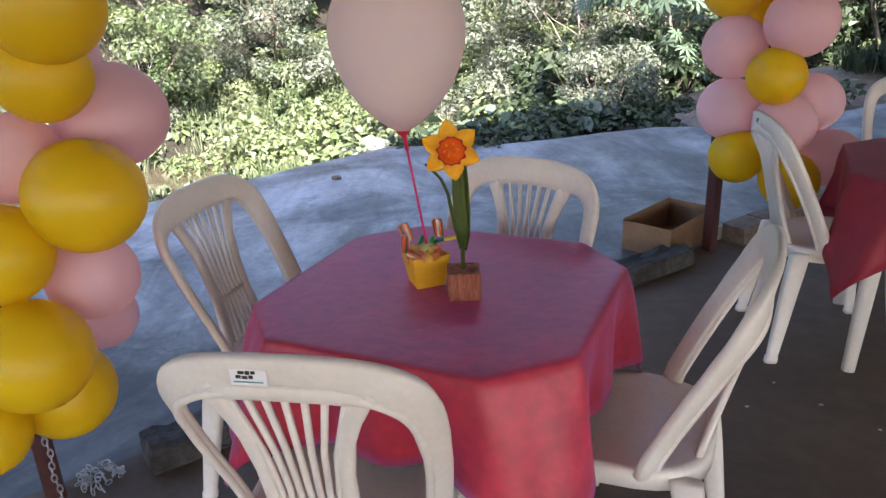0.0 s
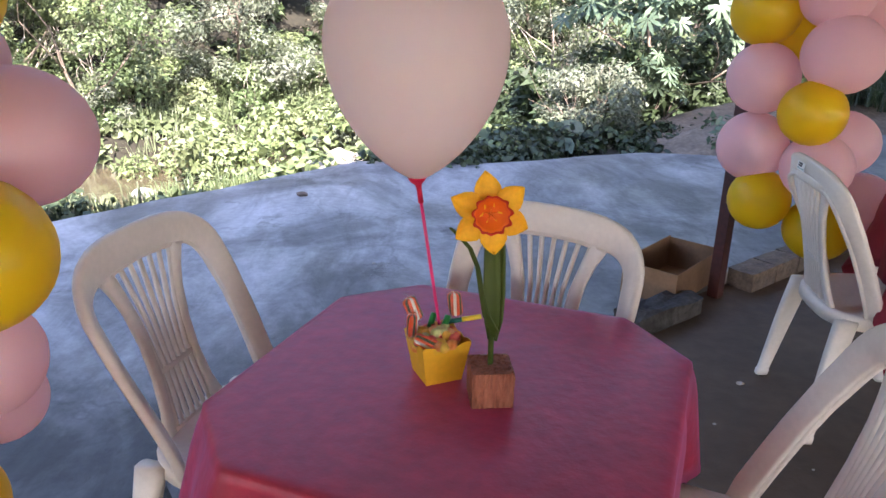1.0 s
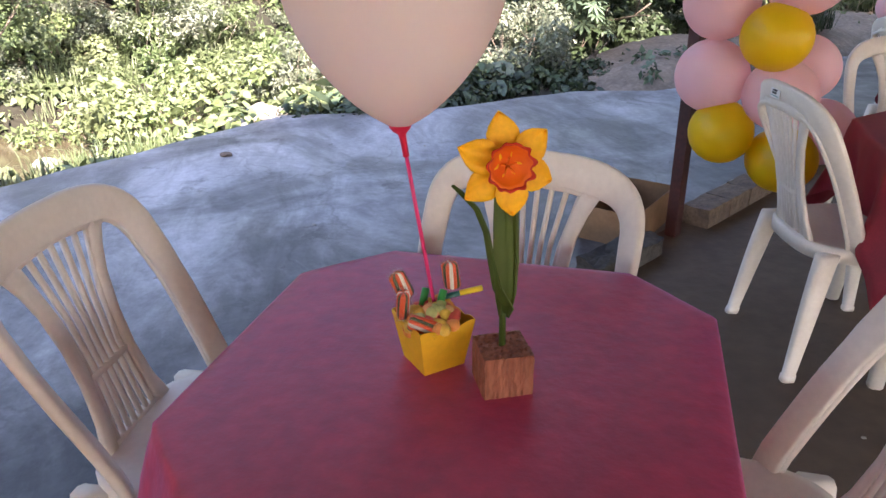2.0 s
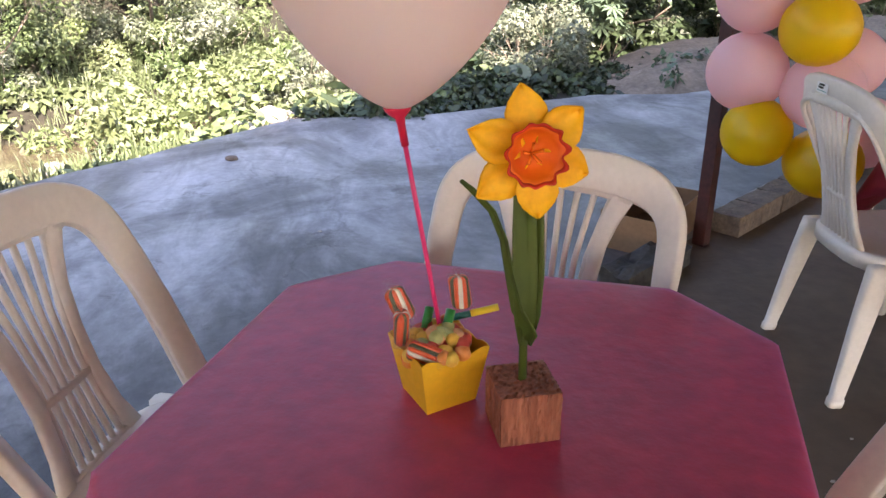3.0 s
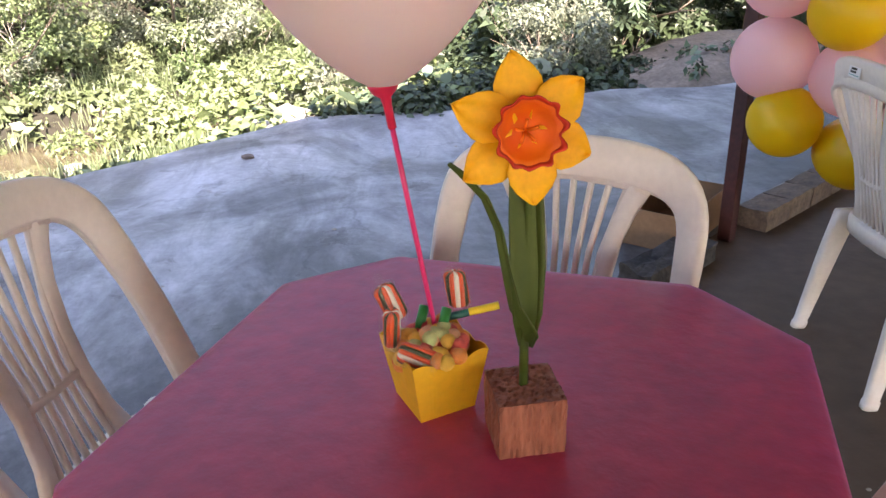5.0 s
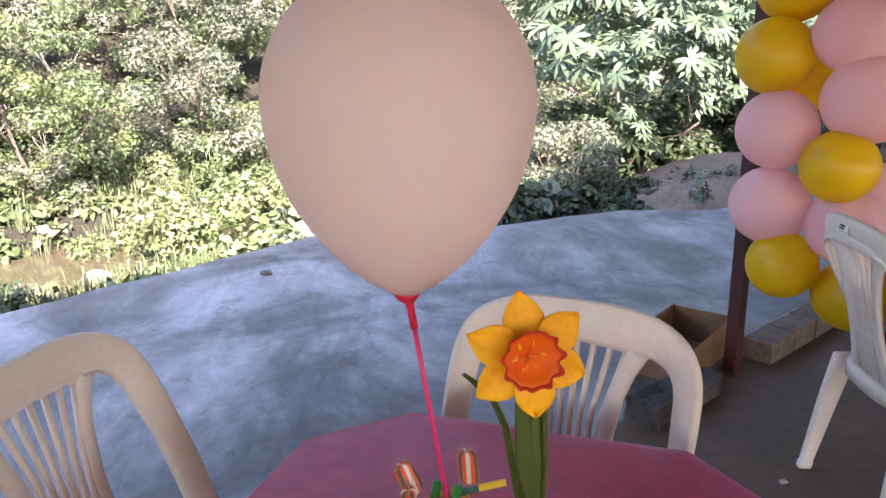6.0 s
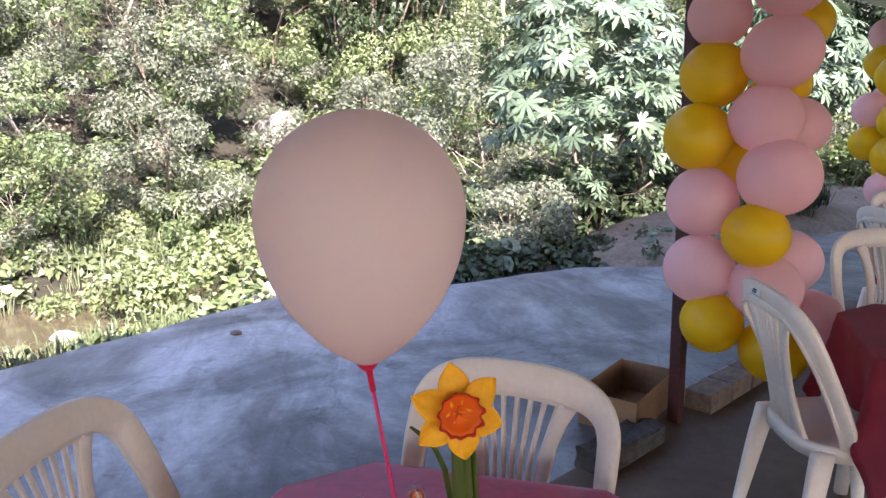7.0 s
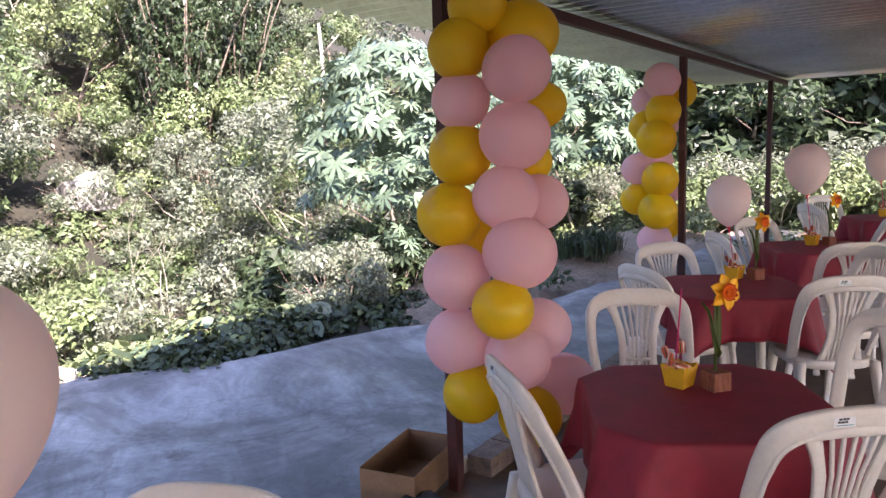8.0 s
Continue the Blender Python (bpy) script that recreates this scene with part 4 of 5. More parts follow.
for seed, s, n, h, r, cnt, z in ((1, 8.3, 4.2, 3.4, 1.4, 500, 0.25), (2, 12.4, 3.6, 3.3, 1.4, 460, 0.25), (3, 7.3, 3.5, 0.8, 0.4, 26, 0.17), (4, 10.6, 5.0, 3.0, 1.2, 260, 0.24)):
    c = castor_plant(seed, h, r, cnt, z)
    c.matrix_world = Matrix.Translation(site(s, n, ground_height(s, n)))
    tagged(c, "castor bean plant with large star-shaped green leaves" if h > 1 else "young castor plant with star-shaped leaves at the yard's edge", "plant", "castor plants")
# dark undergrowth beneath castor plants and past the shelter: shade put into leaf colour
dark_bush = tagged(bush(260, 1.2, 1.6, 0.12, 3200, L_DARK), "dark green bush with deep shade put into its leaf colour", "bush", "bushes on the bank")
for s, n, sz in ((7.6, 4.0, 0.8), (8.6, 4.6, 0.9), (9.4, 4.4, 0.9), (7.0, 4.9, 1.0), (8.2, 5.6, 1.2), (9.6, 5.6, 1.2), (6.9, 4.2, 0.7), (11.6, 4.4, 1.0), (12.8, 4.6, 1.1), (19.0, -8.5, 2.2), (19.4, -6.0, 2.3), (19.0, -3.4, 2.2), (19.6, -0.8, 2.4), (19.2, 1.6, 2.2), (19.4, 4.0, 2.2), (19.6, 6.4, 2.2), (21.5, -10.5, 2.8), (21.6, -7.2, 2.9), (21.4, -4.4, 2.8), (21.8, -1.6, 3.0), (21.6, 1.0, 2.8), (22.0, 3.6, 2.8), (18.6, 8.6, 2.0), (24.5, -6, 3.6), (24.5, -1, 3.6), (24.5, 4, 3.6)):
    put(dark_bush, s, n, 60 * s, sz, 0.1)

# ---- balloon columns ----
balloon_column(site(3.18, 0), [
    ("y", -0.11, -0.25, 2.16, 0.118), ("y", -0.18, -0.2, 1.99, 0.125), ("y", 0.03, -0.37, 2.05, 0.144), ("p", -0.18, -0.46, 1.89, 0.13),
    ("p", -0.16, -0.19, 1.79, 0.12), ("y", 0.18, -0.38, 1.77, 0.102), ("p", -0.17, -0.44, 1.64, 0.136), ("y", -0.16, -0.18, 1.57, 0.131),
    ("y", 0.15, -0.32, 1.53, 0.104), ("p", -0.2, -0.41, 1.4, 0.129), ("p", 0.08, -0.41, 1.36, 0.12), ("y", -0.24, -0.17, 1.33, 0.134),
    ("p", -0.24, -0.49, 1.19, 0.142), ("y", 0.03, -0.15, 1.22, 0.113), ("p", -0.26, -0.21, 1.08, 0.139), ("y", -0.31, -0.45, 0.98, 0.12),
    ("p", -0, -0.44, 0.83, 0.132), ("p", -0.26, -0.21, 0.81, 0.14), ("p", -0.24, -0.47, 0.77, 0.13), ("p", 0.07, -0.52, 0.58, 0.134),
    ("y", -0.29, -0.29, 0.61, 0.122), ("y", -0.2, -0.5, 0.52, 0.125)], "column of yellow and pink balloons tied to a steel post")
balloon_column(site(0, 0), [
    ("y", 0.19, -0.50, 1.41, 0.116), ("y", 0.17, -0.41, 1.27, 0.102), ("p", 0.31, -0.29, 1.15, 0.126), ("p", 0.09, -0.33, 1.09, 0.102),
    ("y", 0.19, -0.50, 1.02, 0.124), ("p", 0.18, -0.41, 0.81, 0.104), ("p", 0.20, -0.22, 0.63, 0.092), ("y", 0.01, -0.46, 0.92, 0.109),
    ("y", 0.02, -0.54, 0.71, 0.122), ("y", 0.07, -0.40, 0.54, 0.116), ("y", -0.10, -0.50, 0.54, 0.090), ("p", 0.24, -0.10, 1.27, 0.103),
    ("p", 0.02, -0.28, 1.36, 0.110), ("y", -0.12, -0.24, 1.16, 0.115), ("p", -0.14, -0.30, 0.80, 0.112), ("y", 0.16, -0.36, 1.62, 0.120),
    ("p", -0.04, -0.36, 1.60, 0.118), ("y", -0.05, -0.22, 1.80, 0.120), ("p", 0.18, -0.30, 1.84, 0.122)], "column of yellow and pink balloons over a chained post")
balloon_column(site(6.75, 0), [
    ("p", -0.36, 0.06, 2.07, 0.144), ("y", 0.19, 0.08, 2.00, 0.140), ("p", 0.10, 0.20, 1.75, 0.139), ("y", -0.36, 0.05, 1.83, 0.140),
    ("p", -0.05, 0.27, 1.93, 0.135), ("y", -0.14, 0.26, 1.72, 0.134), ("y", -0.46, 0.07, 1.61, 0.155), ("p", -0.12, 0.20, 1.43, 0.140),
    ("p", -0.34, 0.26, 1.37, 0.131), ("y", -0.46, 0.04, 1.29, 0.144), ("y", -0.35, 0.26, 1.12, 0.132), ("p", 0.09, 0.20, 1.14, 0.135),
    ("y", -0.48, 0.05, 1.04, 0.152), ("y", 0.10, 0.19, 0.87, 0.150), ("p", -0.34, 0.12, 0.78, 0.140)], "column of yellow and pink balloons behind a steel post")

# ---- centrepieces ----
TOP = 0.7275


def daffodil(seed=0):
    """Foam daffodil in a stained block; the flower faces -y. Origin: the block's foot."""
    rnd = random.Random(seed)
    thing = new("daffodil_ornament")
    # rough block
    bm = bmesh.new()
    n = 24
    h = 0.066

    def skin(u, v, face):
        j = 0.0030 * noise.noise(Vector((u * 22 + face * 9, v * 2.0, seed))) + 0.0020 * noise.noise(Vector((u * 55 + face * 5, v * 7, seed)))
        return j

    for face in range(5):
        grid = []
        for i in range(n + 1):
            row = []
            for k in range(n + 1):
                u, v = i / n - 0.5, k / n
                e = 0.036 + 0.0006
                d = skin(u, v, face) * (1 if 0 < i < n and 0 < k < n else 0.3)
                x, y = u * 2 * 0.036, e + d
                if face < 4:
                    a = face * math.pi / 2
                    p = (x * math.cos(a) - y * math.sin(a), x * math.sin(a) + y * math.cos(a), v * h)
                else:
                    pit = -0.003 * max(0.0, noise.noise(Vector((u * 30, v * 30, 3))) - 0.1) * 4
                    edge_on = 1 if 0 < i < n and 0 < k < n else 0
                    p = (u * 2 * 0.0362, (v - 0.5) * 2 * 0.0362, h + pit * edge_on)
                row.append(bm.verts.new(p))
            grid.append(row)
        for i in range(n):
            for k in range(n):
                q = (grid[i][k], grid[i + 1][k], grid[i + 1][k + 1], grid[i][k + 1])
                bm.faces.new(q if face == 4 else q[::-1])
    bm.faces.new([bm.verts.new((x, y, 0.0)) for x, y in ((-0.036, -0.036), (-0.036, 0.036), (0.036, 0.036), (0.036, -0.036))])
    bmesh.ops.remove_doubles(bm, verts=bm.verts, dist=0.0004)
    part("foam_block", bm, M_BLOCK, thing, "rough reddish brown foam block", smooth=False)
    # stem
    head = Vector((-0.022, -0.066, 0.362))
    stem = [(0, 0.003, 0.05), (0.0, 0.004, 0.12), (0.002, 0.004, 0.19), (0.002, 0.0, 0.26), (-0.004, -0.012, 0.33), (-0.014, -0.034, 0.365), (-0.020, -0.058, 0.364)]
    bm = bmesh.new()
    tube(bm, stem, [0.0052, 0.005, 0.0046, 0.0044, 0.0042, 0.004, 0.004], 10)
    part("stem", bm, M_LEAFG, thing)

    def blade(points, widths, face, curl=0.35):
        pts = [Vector(p) for p in points]
        bm = bmesh.new()
        rows = []
        for i, p in enumerate(pts):
            d = (pts[min(i + 1, len(pts) - 1)] - pts[max(i - 1, 0)]).normalized()
            f = Vector(face)
            f = (f - d * f.dot(d)).normalized()
            s = d.cross(f)
            rows.append([p + s * widths[i] * k + f * widths[i] * curl * (k * k - 0.5) for k in (-1, -0.5, 0, 0.5, 1)])
        vv = [[bm.verts.new(q) for q in r] for r in rows]
        for a, b in zip(vv, vv[1:]):
            for k in range(4):
                bm.faces.new((a[k], a[k + 1], b[k + 1], b[k]))
        ob = part("leaf", bm, M_LEAFG, thing)
        so = ob.modifiers.new("thick", "SOLIDIFY")
        so.thickness = 0.0018
        return ob

    blade([(0.0, 0.001, 0.115), (-0.002, -0.004, 0.15), (-0.004, -0.005, 0.20), (-0.006, -0.004, 0.26), (-0.008, -0.004, 0.32), (-0.008, -0.002, 0.355)], [0.006, 0.012, 0.014, 0.013, 0.010, 0.002], (0.1, -1, 0), 0.5)
    blade([(0.003, 0.004, 0.11), (0.008, 0.004, 0.15), (0.009, 0.003, 0.20), (0.008, 0.004, 0.26), (0.006, 0.004, 0.315), (0.004, 0.006, 0.34)], [0.006, 0.010, 0.011, 0.010, 0.008, 0.002], (-0.3, -1, 0), 0.5)
    blade([(0.003, -0.004, 0.118), (0.004, -0.010, 0.135), (-0.012, -0.012, 0.165), (-0.022, -0.010, 0.21), (-0.029, -0.008, 0.25), (-0.043, -0.010, 0.285), (-0.066, -0.014, 0.312), (-0.077, -0.016, 0.322)], [0.005, 0.010, 0.0085, 0.0060, 0.0050, 0.0045, 0.0038, 0.002], (-0.9, -0.6, 0.1), 0.6)
    # flower head
    look_way = Vector((0.02, -0.97, 0.12)).normalized()
    m = Matrix.Translation(head) @ look_way.to_track_quat("Z", "Y").to_matrix().to_4x4()
    for i in range(6):
        a = radians(97 + 60 * i)
        bm = bmesh.new()
        vv = []
        for t, w, z in ((0.010, 0.007, 0.0), (0.020, 0.0160, 0.002), (0.031, 0.0212, 0.003), (0.041, 0.0205, 0.003), (0.050, 0.0158, 0.001), (0.058, 0.0088, -0.001), (0.0635, 0.0030, -0.003), (0.0650, 0.0008, -0.0035)):
            row = []
            for k in (-1, -0.5, 0, 0.5, 1):
                x, y = t, w * k
                zz = z + 0.0055 * abs(k) * (1 if i % 2 else 0.7) - 0.0018 * (1 - abs(k)) + 0.0012 * math.sin(7 * t / 0.065 + i) + (0.0015 if i % 2 else -0.001)
                row.append(bm.verts.new(m @ Vector((x * math.cos(a) - y * math.sin(a), x * math.sin(a) + y * math.cos(a), zz))))
            vv.append(row)
        for p, q in zip(vv, vv[1:]):
            for k in range(4):
                bm.faces.new((p[k], p[k + 1], q[k + 1], q[k]))
        ob = part("petal", bm, M_PETAL, thing)
        so = ob.modifiers.new("thick", "SOLIDIFY")
        so.thickness = 0.0015
    # corona: a frilled cup with a dark red rim
    def cup(rows, mat, name, parent, label):
        bm = bmesh.new()
        k = 72
        vv = []
        for r, z, frill in rows:
            ring = []
            for i in range(k):
                a = 2 * math.pi * i / k
                f = frill * (0.8 * abs(math.sin(4.5 * a + 0.6)) ** 0.5 + 0.35 * math.sin(11 * a) - 0.5)
                rr = r + f
                ring.append(bm.verts.new(m @ Vector((rr * math.cos(a), rr * math.sin(a), z + f * 0.8))))
            vv.append(ring)
        for p, q in zip(vv, vv[1:]):
            for i in range(k):
                bm.faces.new((p[i], p[(i + 1) % k], q[(i + 1) % k], q[i]))
        if rows[0][0] < 0.004:
            bm.faces.new(vv[0][::-1])
        ob = part(name, bm, mat, parent, label)
        so = ob.modifiers.new("thick", "SOLIDIFY")
        so.thickness = 0.0010
        return ob
    co = cup(((0.003, 0.003, 0), (0.011, 0.004, 0), (0.018, 0.008, 0.0), (0.0230, 0.014, 0.0008), (0.0266, 0.0205, 0.0028)), M_CORONA, "corona", thing, "orange frilled cup of the flower")
    cup(((0.0266, 0.0205, 0.0028), (0.0292, 0.0232, 0.0056)), M_RIM, "rim", co, "dark red frilled rim")
    for i in range(5):
        a = radians(20 + 72 * i)
        bm = bmesh.new()
        tube(bm, [m @ Vector((0.001 * math.cos(a), 0.001 * math.sin(a), 0.005)), m @ Vector((0.005 * math.cos(a), 0.005 * math.sin(a), 0.011)), m @ Vector((0.010 * math.cos(a), 0.010 * math.sin(a), 0.014))], [0.0014, 0.0013, 0.0016], 6)
        part("stamen", bm, M_STAMEN, thing)
    return tagged(thing, "yellow and orange foam daffodil standing in a brown block", "flower", "daffodil ornaments")


def candy_box():
    """Yellow card box, wider at the top, with scalloped edges. Origin: the foot's middle; a corner points to -y."""
    thing = new("candy_box")
    b, t, h = 0.0350, 0.0475, 0.076
    for k in range(4):
        a = k * math.pi / 2 + math.pi / 4
        bm = bmesh.new()
        n = 16
        low, high = [], []
        ii, jj = [], []
        for i in range(n + 1):
            u = 2 * i / n - 1
            z = h + 0.006 * (abs(math.sin(1.5 * math.pi * (u + 1) / 2 * 2 / 1.0)) ** 0.6 - 0.6) + 0.008 * u * u
            for dep, lo, hi in ((0.0, low, high), (-0.0012, ii, jj)):
                q0 = Vector((u * b, b + dep, 0.0))
                q1 = Vector((u * t, t + dep, z))
                rot = Matrix.Rotation(a, 3, "Z")
                lo.append(bm.verts.new(rot @ q0))
                hi.append(bm.verts.new(rot @ q1))
        for i in range(n):
            bm.faces.new((low[i + 1], low[i], high[i], high[i + 1]))
            bm.faces.new((ii[i], ii[i + 1], jj[i + 1], jj[i]))
            bm.faces.new((high[i + 1], high[i], jj[i], jj[i + 1]))
            bm.faces.new((low[i], low[i + 1], ii[i + 1], ii[i]))
        for e in (0, n):
            bm.faces.new((low[e], high[e], jj[e], ii[e]) if e == 0 else (low[e], ii[e], jj[e], high[e]))
        part("side_panel", bm, M_CARD, thing, smooth=False)
    bm = bmesh.new()
    box(bm, (-b + 0.002, -b + 0.002, 0.0), (b - 0.002, b - 0.002, 0.0015), m=Matrix.Rotation(math.pi / 4, 4, "Z"))
    part("bottom_panel", bm, M_CARD, thing, smooth=False)
    # paper-lined filling that the sweets lie on
    bm = bmesh.new()
    box(bm, (-0.036, -0.036, 0.03), (0.036, 0.036, 0.062), 0.004, m=Matrix.Rotation(math.pi / 4, 4, "Z"))
    part("filling", bm, M_CARD, thing)
    return tagged(thing, "yellow card box with scalloped top, full of sweets", "box", "sweet boxes")


M_GUM = [material("sugared_" + n, c, 0.55, vary=0.15, fine=900, bump=0.5, bump_scale=900, sub=0.3) for n, c in (("orange", (0.88, 0.33, 0.08)), ("yellow", (0.92, 0.58, 0.09)), ("red", (0.72, 0.11, 0.08)), ("green", (0.58, 0.62, 0.25)), ("peach", (0.90, 0.48, 0.24)))]
M_TUBE_G = material("green_wrapper", (0.02, 0.30, 0.06), 0.35, vary=0.08)
M_TUBE_Y = material("yellow_wrapper", (0.85, 0.60, 0.03), 0.35, vary=0.06)
M_TUBE_R = material("red_wrapper", (0.65, 0.03, 0.02), 0.35, vary=0.06)
M_TUBE_D = material("dark_green_wrapper", (0.01, 0.12, 0.10), 0.35, vary=0.06)
M_STRIPE_O = material("orange_stripe", (0.82, 0.10, 0.02), 0.4, vary=0.08)
M_STRIPE_W = material("white_stripe", (0.80, 0.72, 0.58), 0.4, vary=0.05)
M_STRIPE_G = material("dark_stripe", (0.06, 0.07, 0.02), 0.4, vary=0.05)
M_FILM = material("clear_film", (0.85, 0.83, 0.80), 0.12, vary=0.04, bump=0.5, bump_scale=160)
_f = M_FILM.node_tree
_g = _f.nodes.new("ShaderNodeBsdfTransparent")
_x = _f.nodes.new("ShaderNodeMixShader")
_x.inputs[0].default_value = 0.95
_f.links.new(_f.nodes["Principled BSDF"].outputs[0], _x.inputs[1])
_f.links.new(_g.outputs[0], _x.inputs[2])
_f.links.new(_x.outputs[0], _f.nodes["Material Output"].inputs[0])


def striped_sweet(length=0.046, r=0.0135):
    """A striped toffee in clear film, lying along z from the origin."""
    thing = new("wrapped_sweet")
    k = 14
    colours = (M_STRIPE_O, M_STRIPE_G, M_STRIPE_O, M_STRIPE_W, M_STRIPE_O, M_STRIPE_G, M_STRIPE_O)
    for i in range(k):
        bm = bmesh.new()
        rows = []
        for z, f in ((0, 0.55), (0.03, 0.80), (0.10, 0.97), (0.5, 1.0), (0.9, 0.97), (0.97, 0.80), (1.0, 0.55)):
            row = []
            for g in (0, 0.5, 1):
                ang = 2 * math.pi * (i + g) / k + 0.35 * z
                row.append(bm.verts.new((r * f * math.cos(ang), 0.72 * r * f * math.sin(ang), z * length)))
            row.append(bm.verts.new((0, 0, z * length)))
            rows.append(row)
        for q, s in zip(rows, rows[1:]):
            for g in range(4):
                bm.faces.new((q[g], q[(g + 1) % 4], s[(g + 1) % 4], s[g]))
        bm.faces.new(rows[0][::-1])
        bm.faces.new(rows[-1])
        part("stripe", bm, colours[i % 7], thing)
    bm = bmesh.new()
    prof = [(0.0018, -0.022), (0.0055, -0.020), (0.0032, -0.010), (0.0030, -0.006), (r * 1.15, 0.0), (r * 1.2, length * 0.5), (r * 1.15, length), (0.004, length + 0.004), (0.0055, length + 0.010), (0.007, length + 0.014)]
    lathe(bm, prof, 14)
    for v in bm.verts:
        v.co += Vector((noise.noise(v.co * 300), noise.noise(v.co * 280 + Vector((5, 0, 0))), noise.noise(v.co * 200))) * 0.0012
    w = part("wrapper", bm, M_FILM, thing, "clear crinkled film", smooth=False)
    w.visible_shadow = False
    return tagged(thing, "orange and white striped sweet in clear film", "sweet", "wrapped sweets")


def balloon_on_stick(pale, r=0.153, stick=True):
    """Balloon held in a cup on a thin stick. Origin: the stick's foot."""
    thing = new("stick_balloon")
    top = 0.325
    bm = bmesh.new()
    tube(bm, [(0, 0, 0), (0, 0, 0.1), (0, 0, 0.2), (0, 0, top - 0.02)], 0.0030, 10)
    part("stick", bm, M_STICK, thing, "thin pink plastic stick")
    bm = bmesh.new()
    lathe(bm, [(0.0, top - 0.045), (0.0046, top - 0.045), (0.0048, top - 0.02), (0.006, top - 0.012), (0.013, top - 0.006), (0.0165, top), (0.0165, top + 0.003), (0.013, top + 0.002), (0.0, top - 0.004)], 20)
    part("cup", bm, M_CUP, thing, "small red plastic cup")
    bm = bmesh.new()
    prof = [(0.0, top - 0.003), (0.007, top - 0.002)]
    H = 2.45 * r
    for i in range(1, 40):
        a = i / 40
        z = H * (1 - math.cos(math.pi * a)) / 2
        f = z / H
        # widest at three fifths of the height, tapering towards the neck
        rad = math.sqrt(max(0, 1 - ((f - 0.60) / 0.40) ** 2)) if f > 0.60 else math.sqrt(max(0.0, 1 - ((0.60 - f) / 0.612) ** 2)) ** 1.5
        prof.append((max(0.007, r * rad), top + z))
    prof.append((0.0, top + H))
    lathe(bm, prof, 48)
    bmesh.ops.rotate(bm, cent=(0, 0, top), matrix=Matrix.Rotation(math.radians(8), 3, "Y"), verts=bm.verts)
    part("balloon", bm, pale, thing)
    return tagged(thing, "large pale pink balloon on a pink stick", "balloon", "stick balloons")


dolls = {"flower": daffodil(), "box": candy_box(), "sweet": striped_sweet(), "balloon": balloon_on_stick(M_PALE)}
fresh = set(dolls)


def stand(kind, m):
    """The first of its kind is placed, later ones are copies."""
    if kind in fresh:
        fresh.discard(kind)
        dolls[kind].matrix_world = m
        return dolls[kind]
    o = copy_thing(dolls[kind], Matrix())
    o.matrix_world = m
    return o


gums = []
for k, mat in enumerate(M_GUM):
    bm = bmesh.new()
    lathe(bm, [(0, 0), (0.0076, 0.0004), (0.0096, 0.003), (0.0094, 0.010), (0.0078, 0.0155), (0.0040, 0.0188), (0, 0.0195)], 12)
    g = part("gumdrop", bm, mat)
    tagged(g, ("orange", "yellow", "red", "pale green", "peach")[k] + " sugared gumdrop lying in a yellow box", "sweet", "gumdrops")
    gums.append(g)
gum_new = set(range(5))


def gumdrop(k, m):
    if k in gum_new:
        gum_new.discard(k)
        gums[k].matrix_world = m
    else:
        o = gums[k].copy()
        scene.collection.objects.link(o)
        o.matrix_world = m


def straw(name, p, q, r, mat, label):
    bm = bmesh.new()
    d = (Vector(q) - Vector(p))
    tube(bm, [Vector(p), Vector(p) + d * 0.5, Vector(q)], r, 12)
    return tagged(part(name, bm, mat), label, "sweet", "sweet tubes")


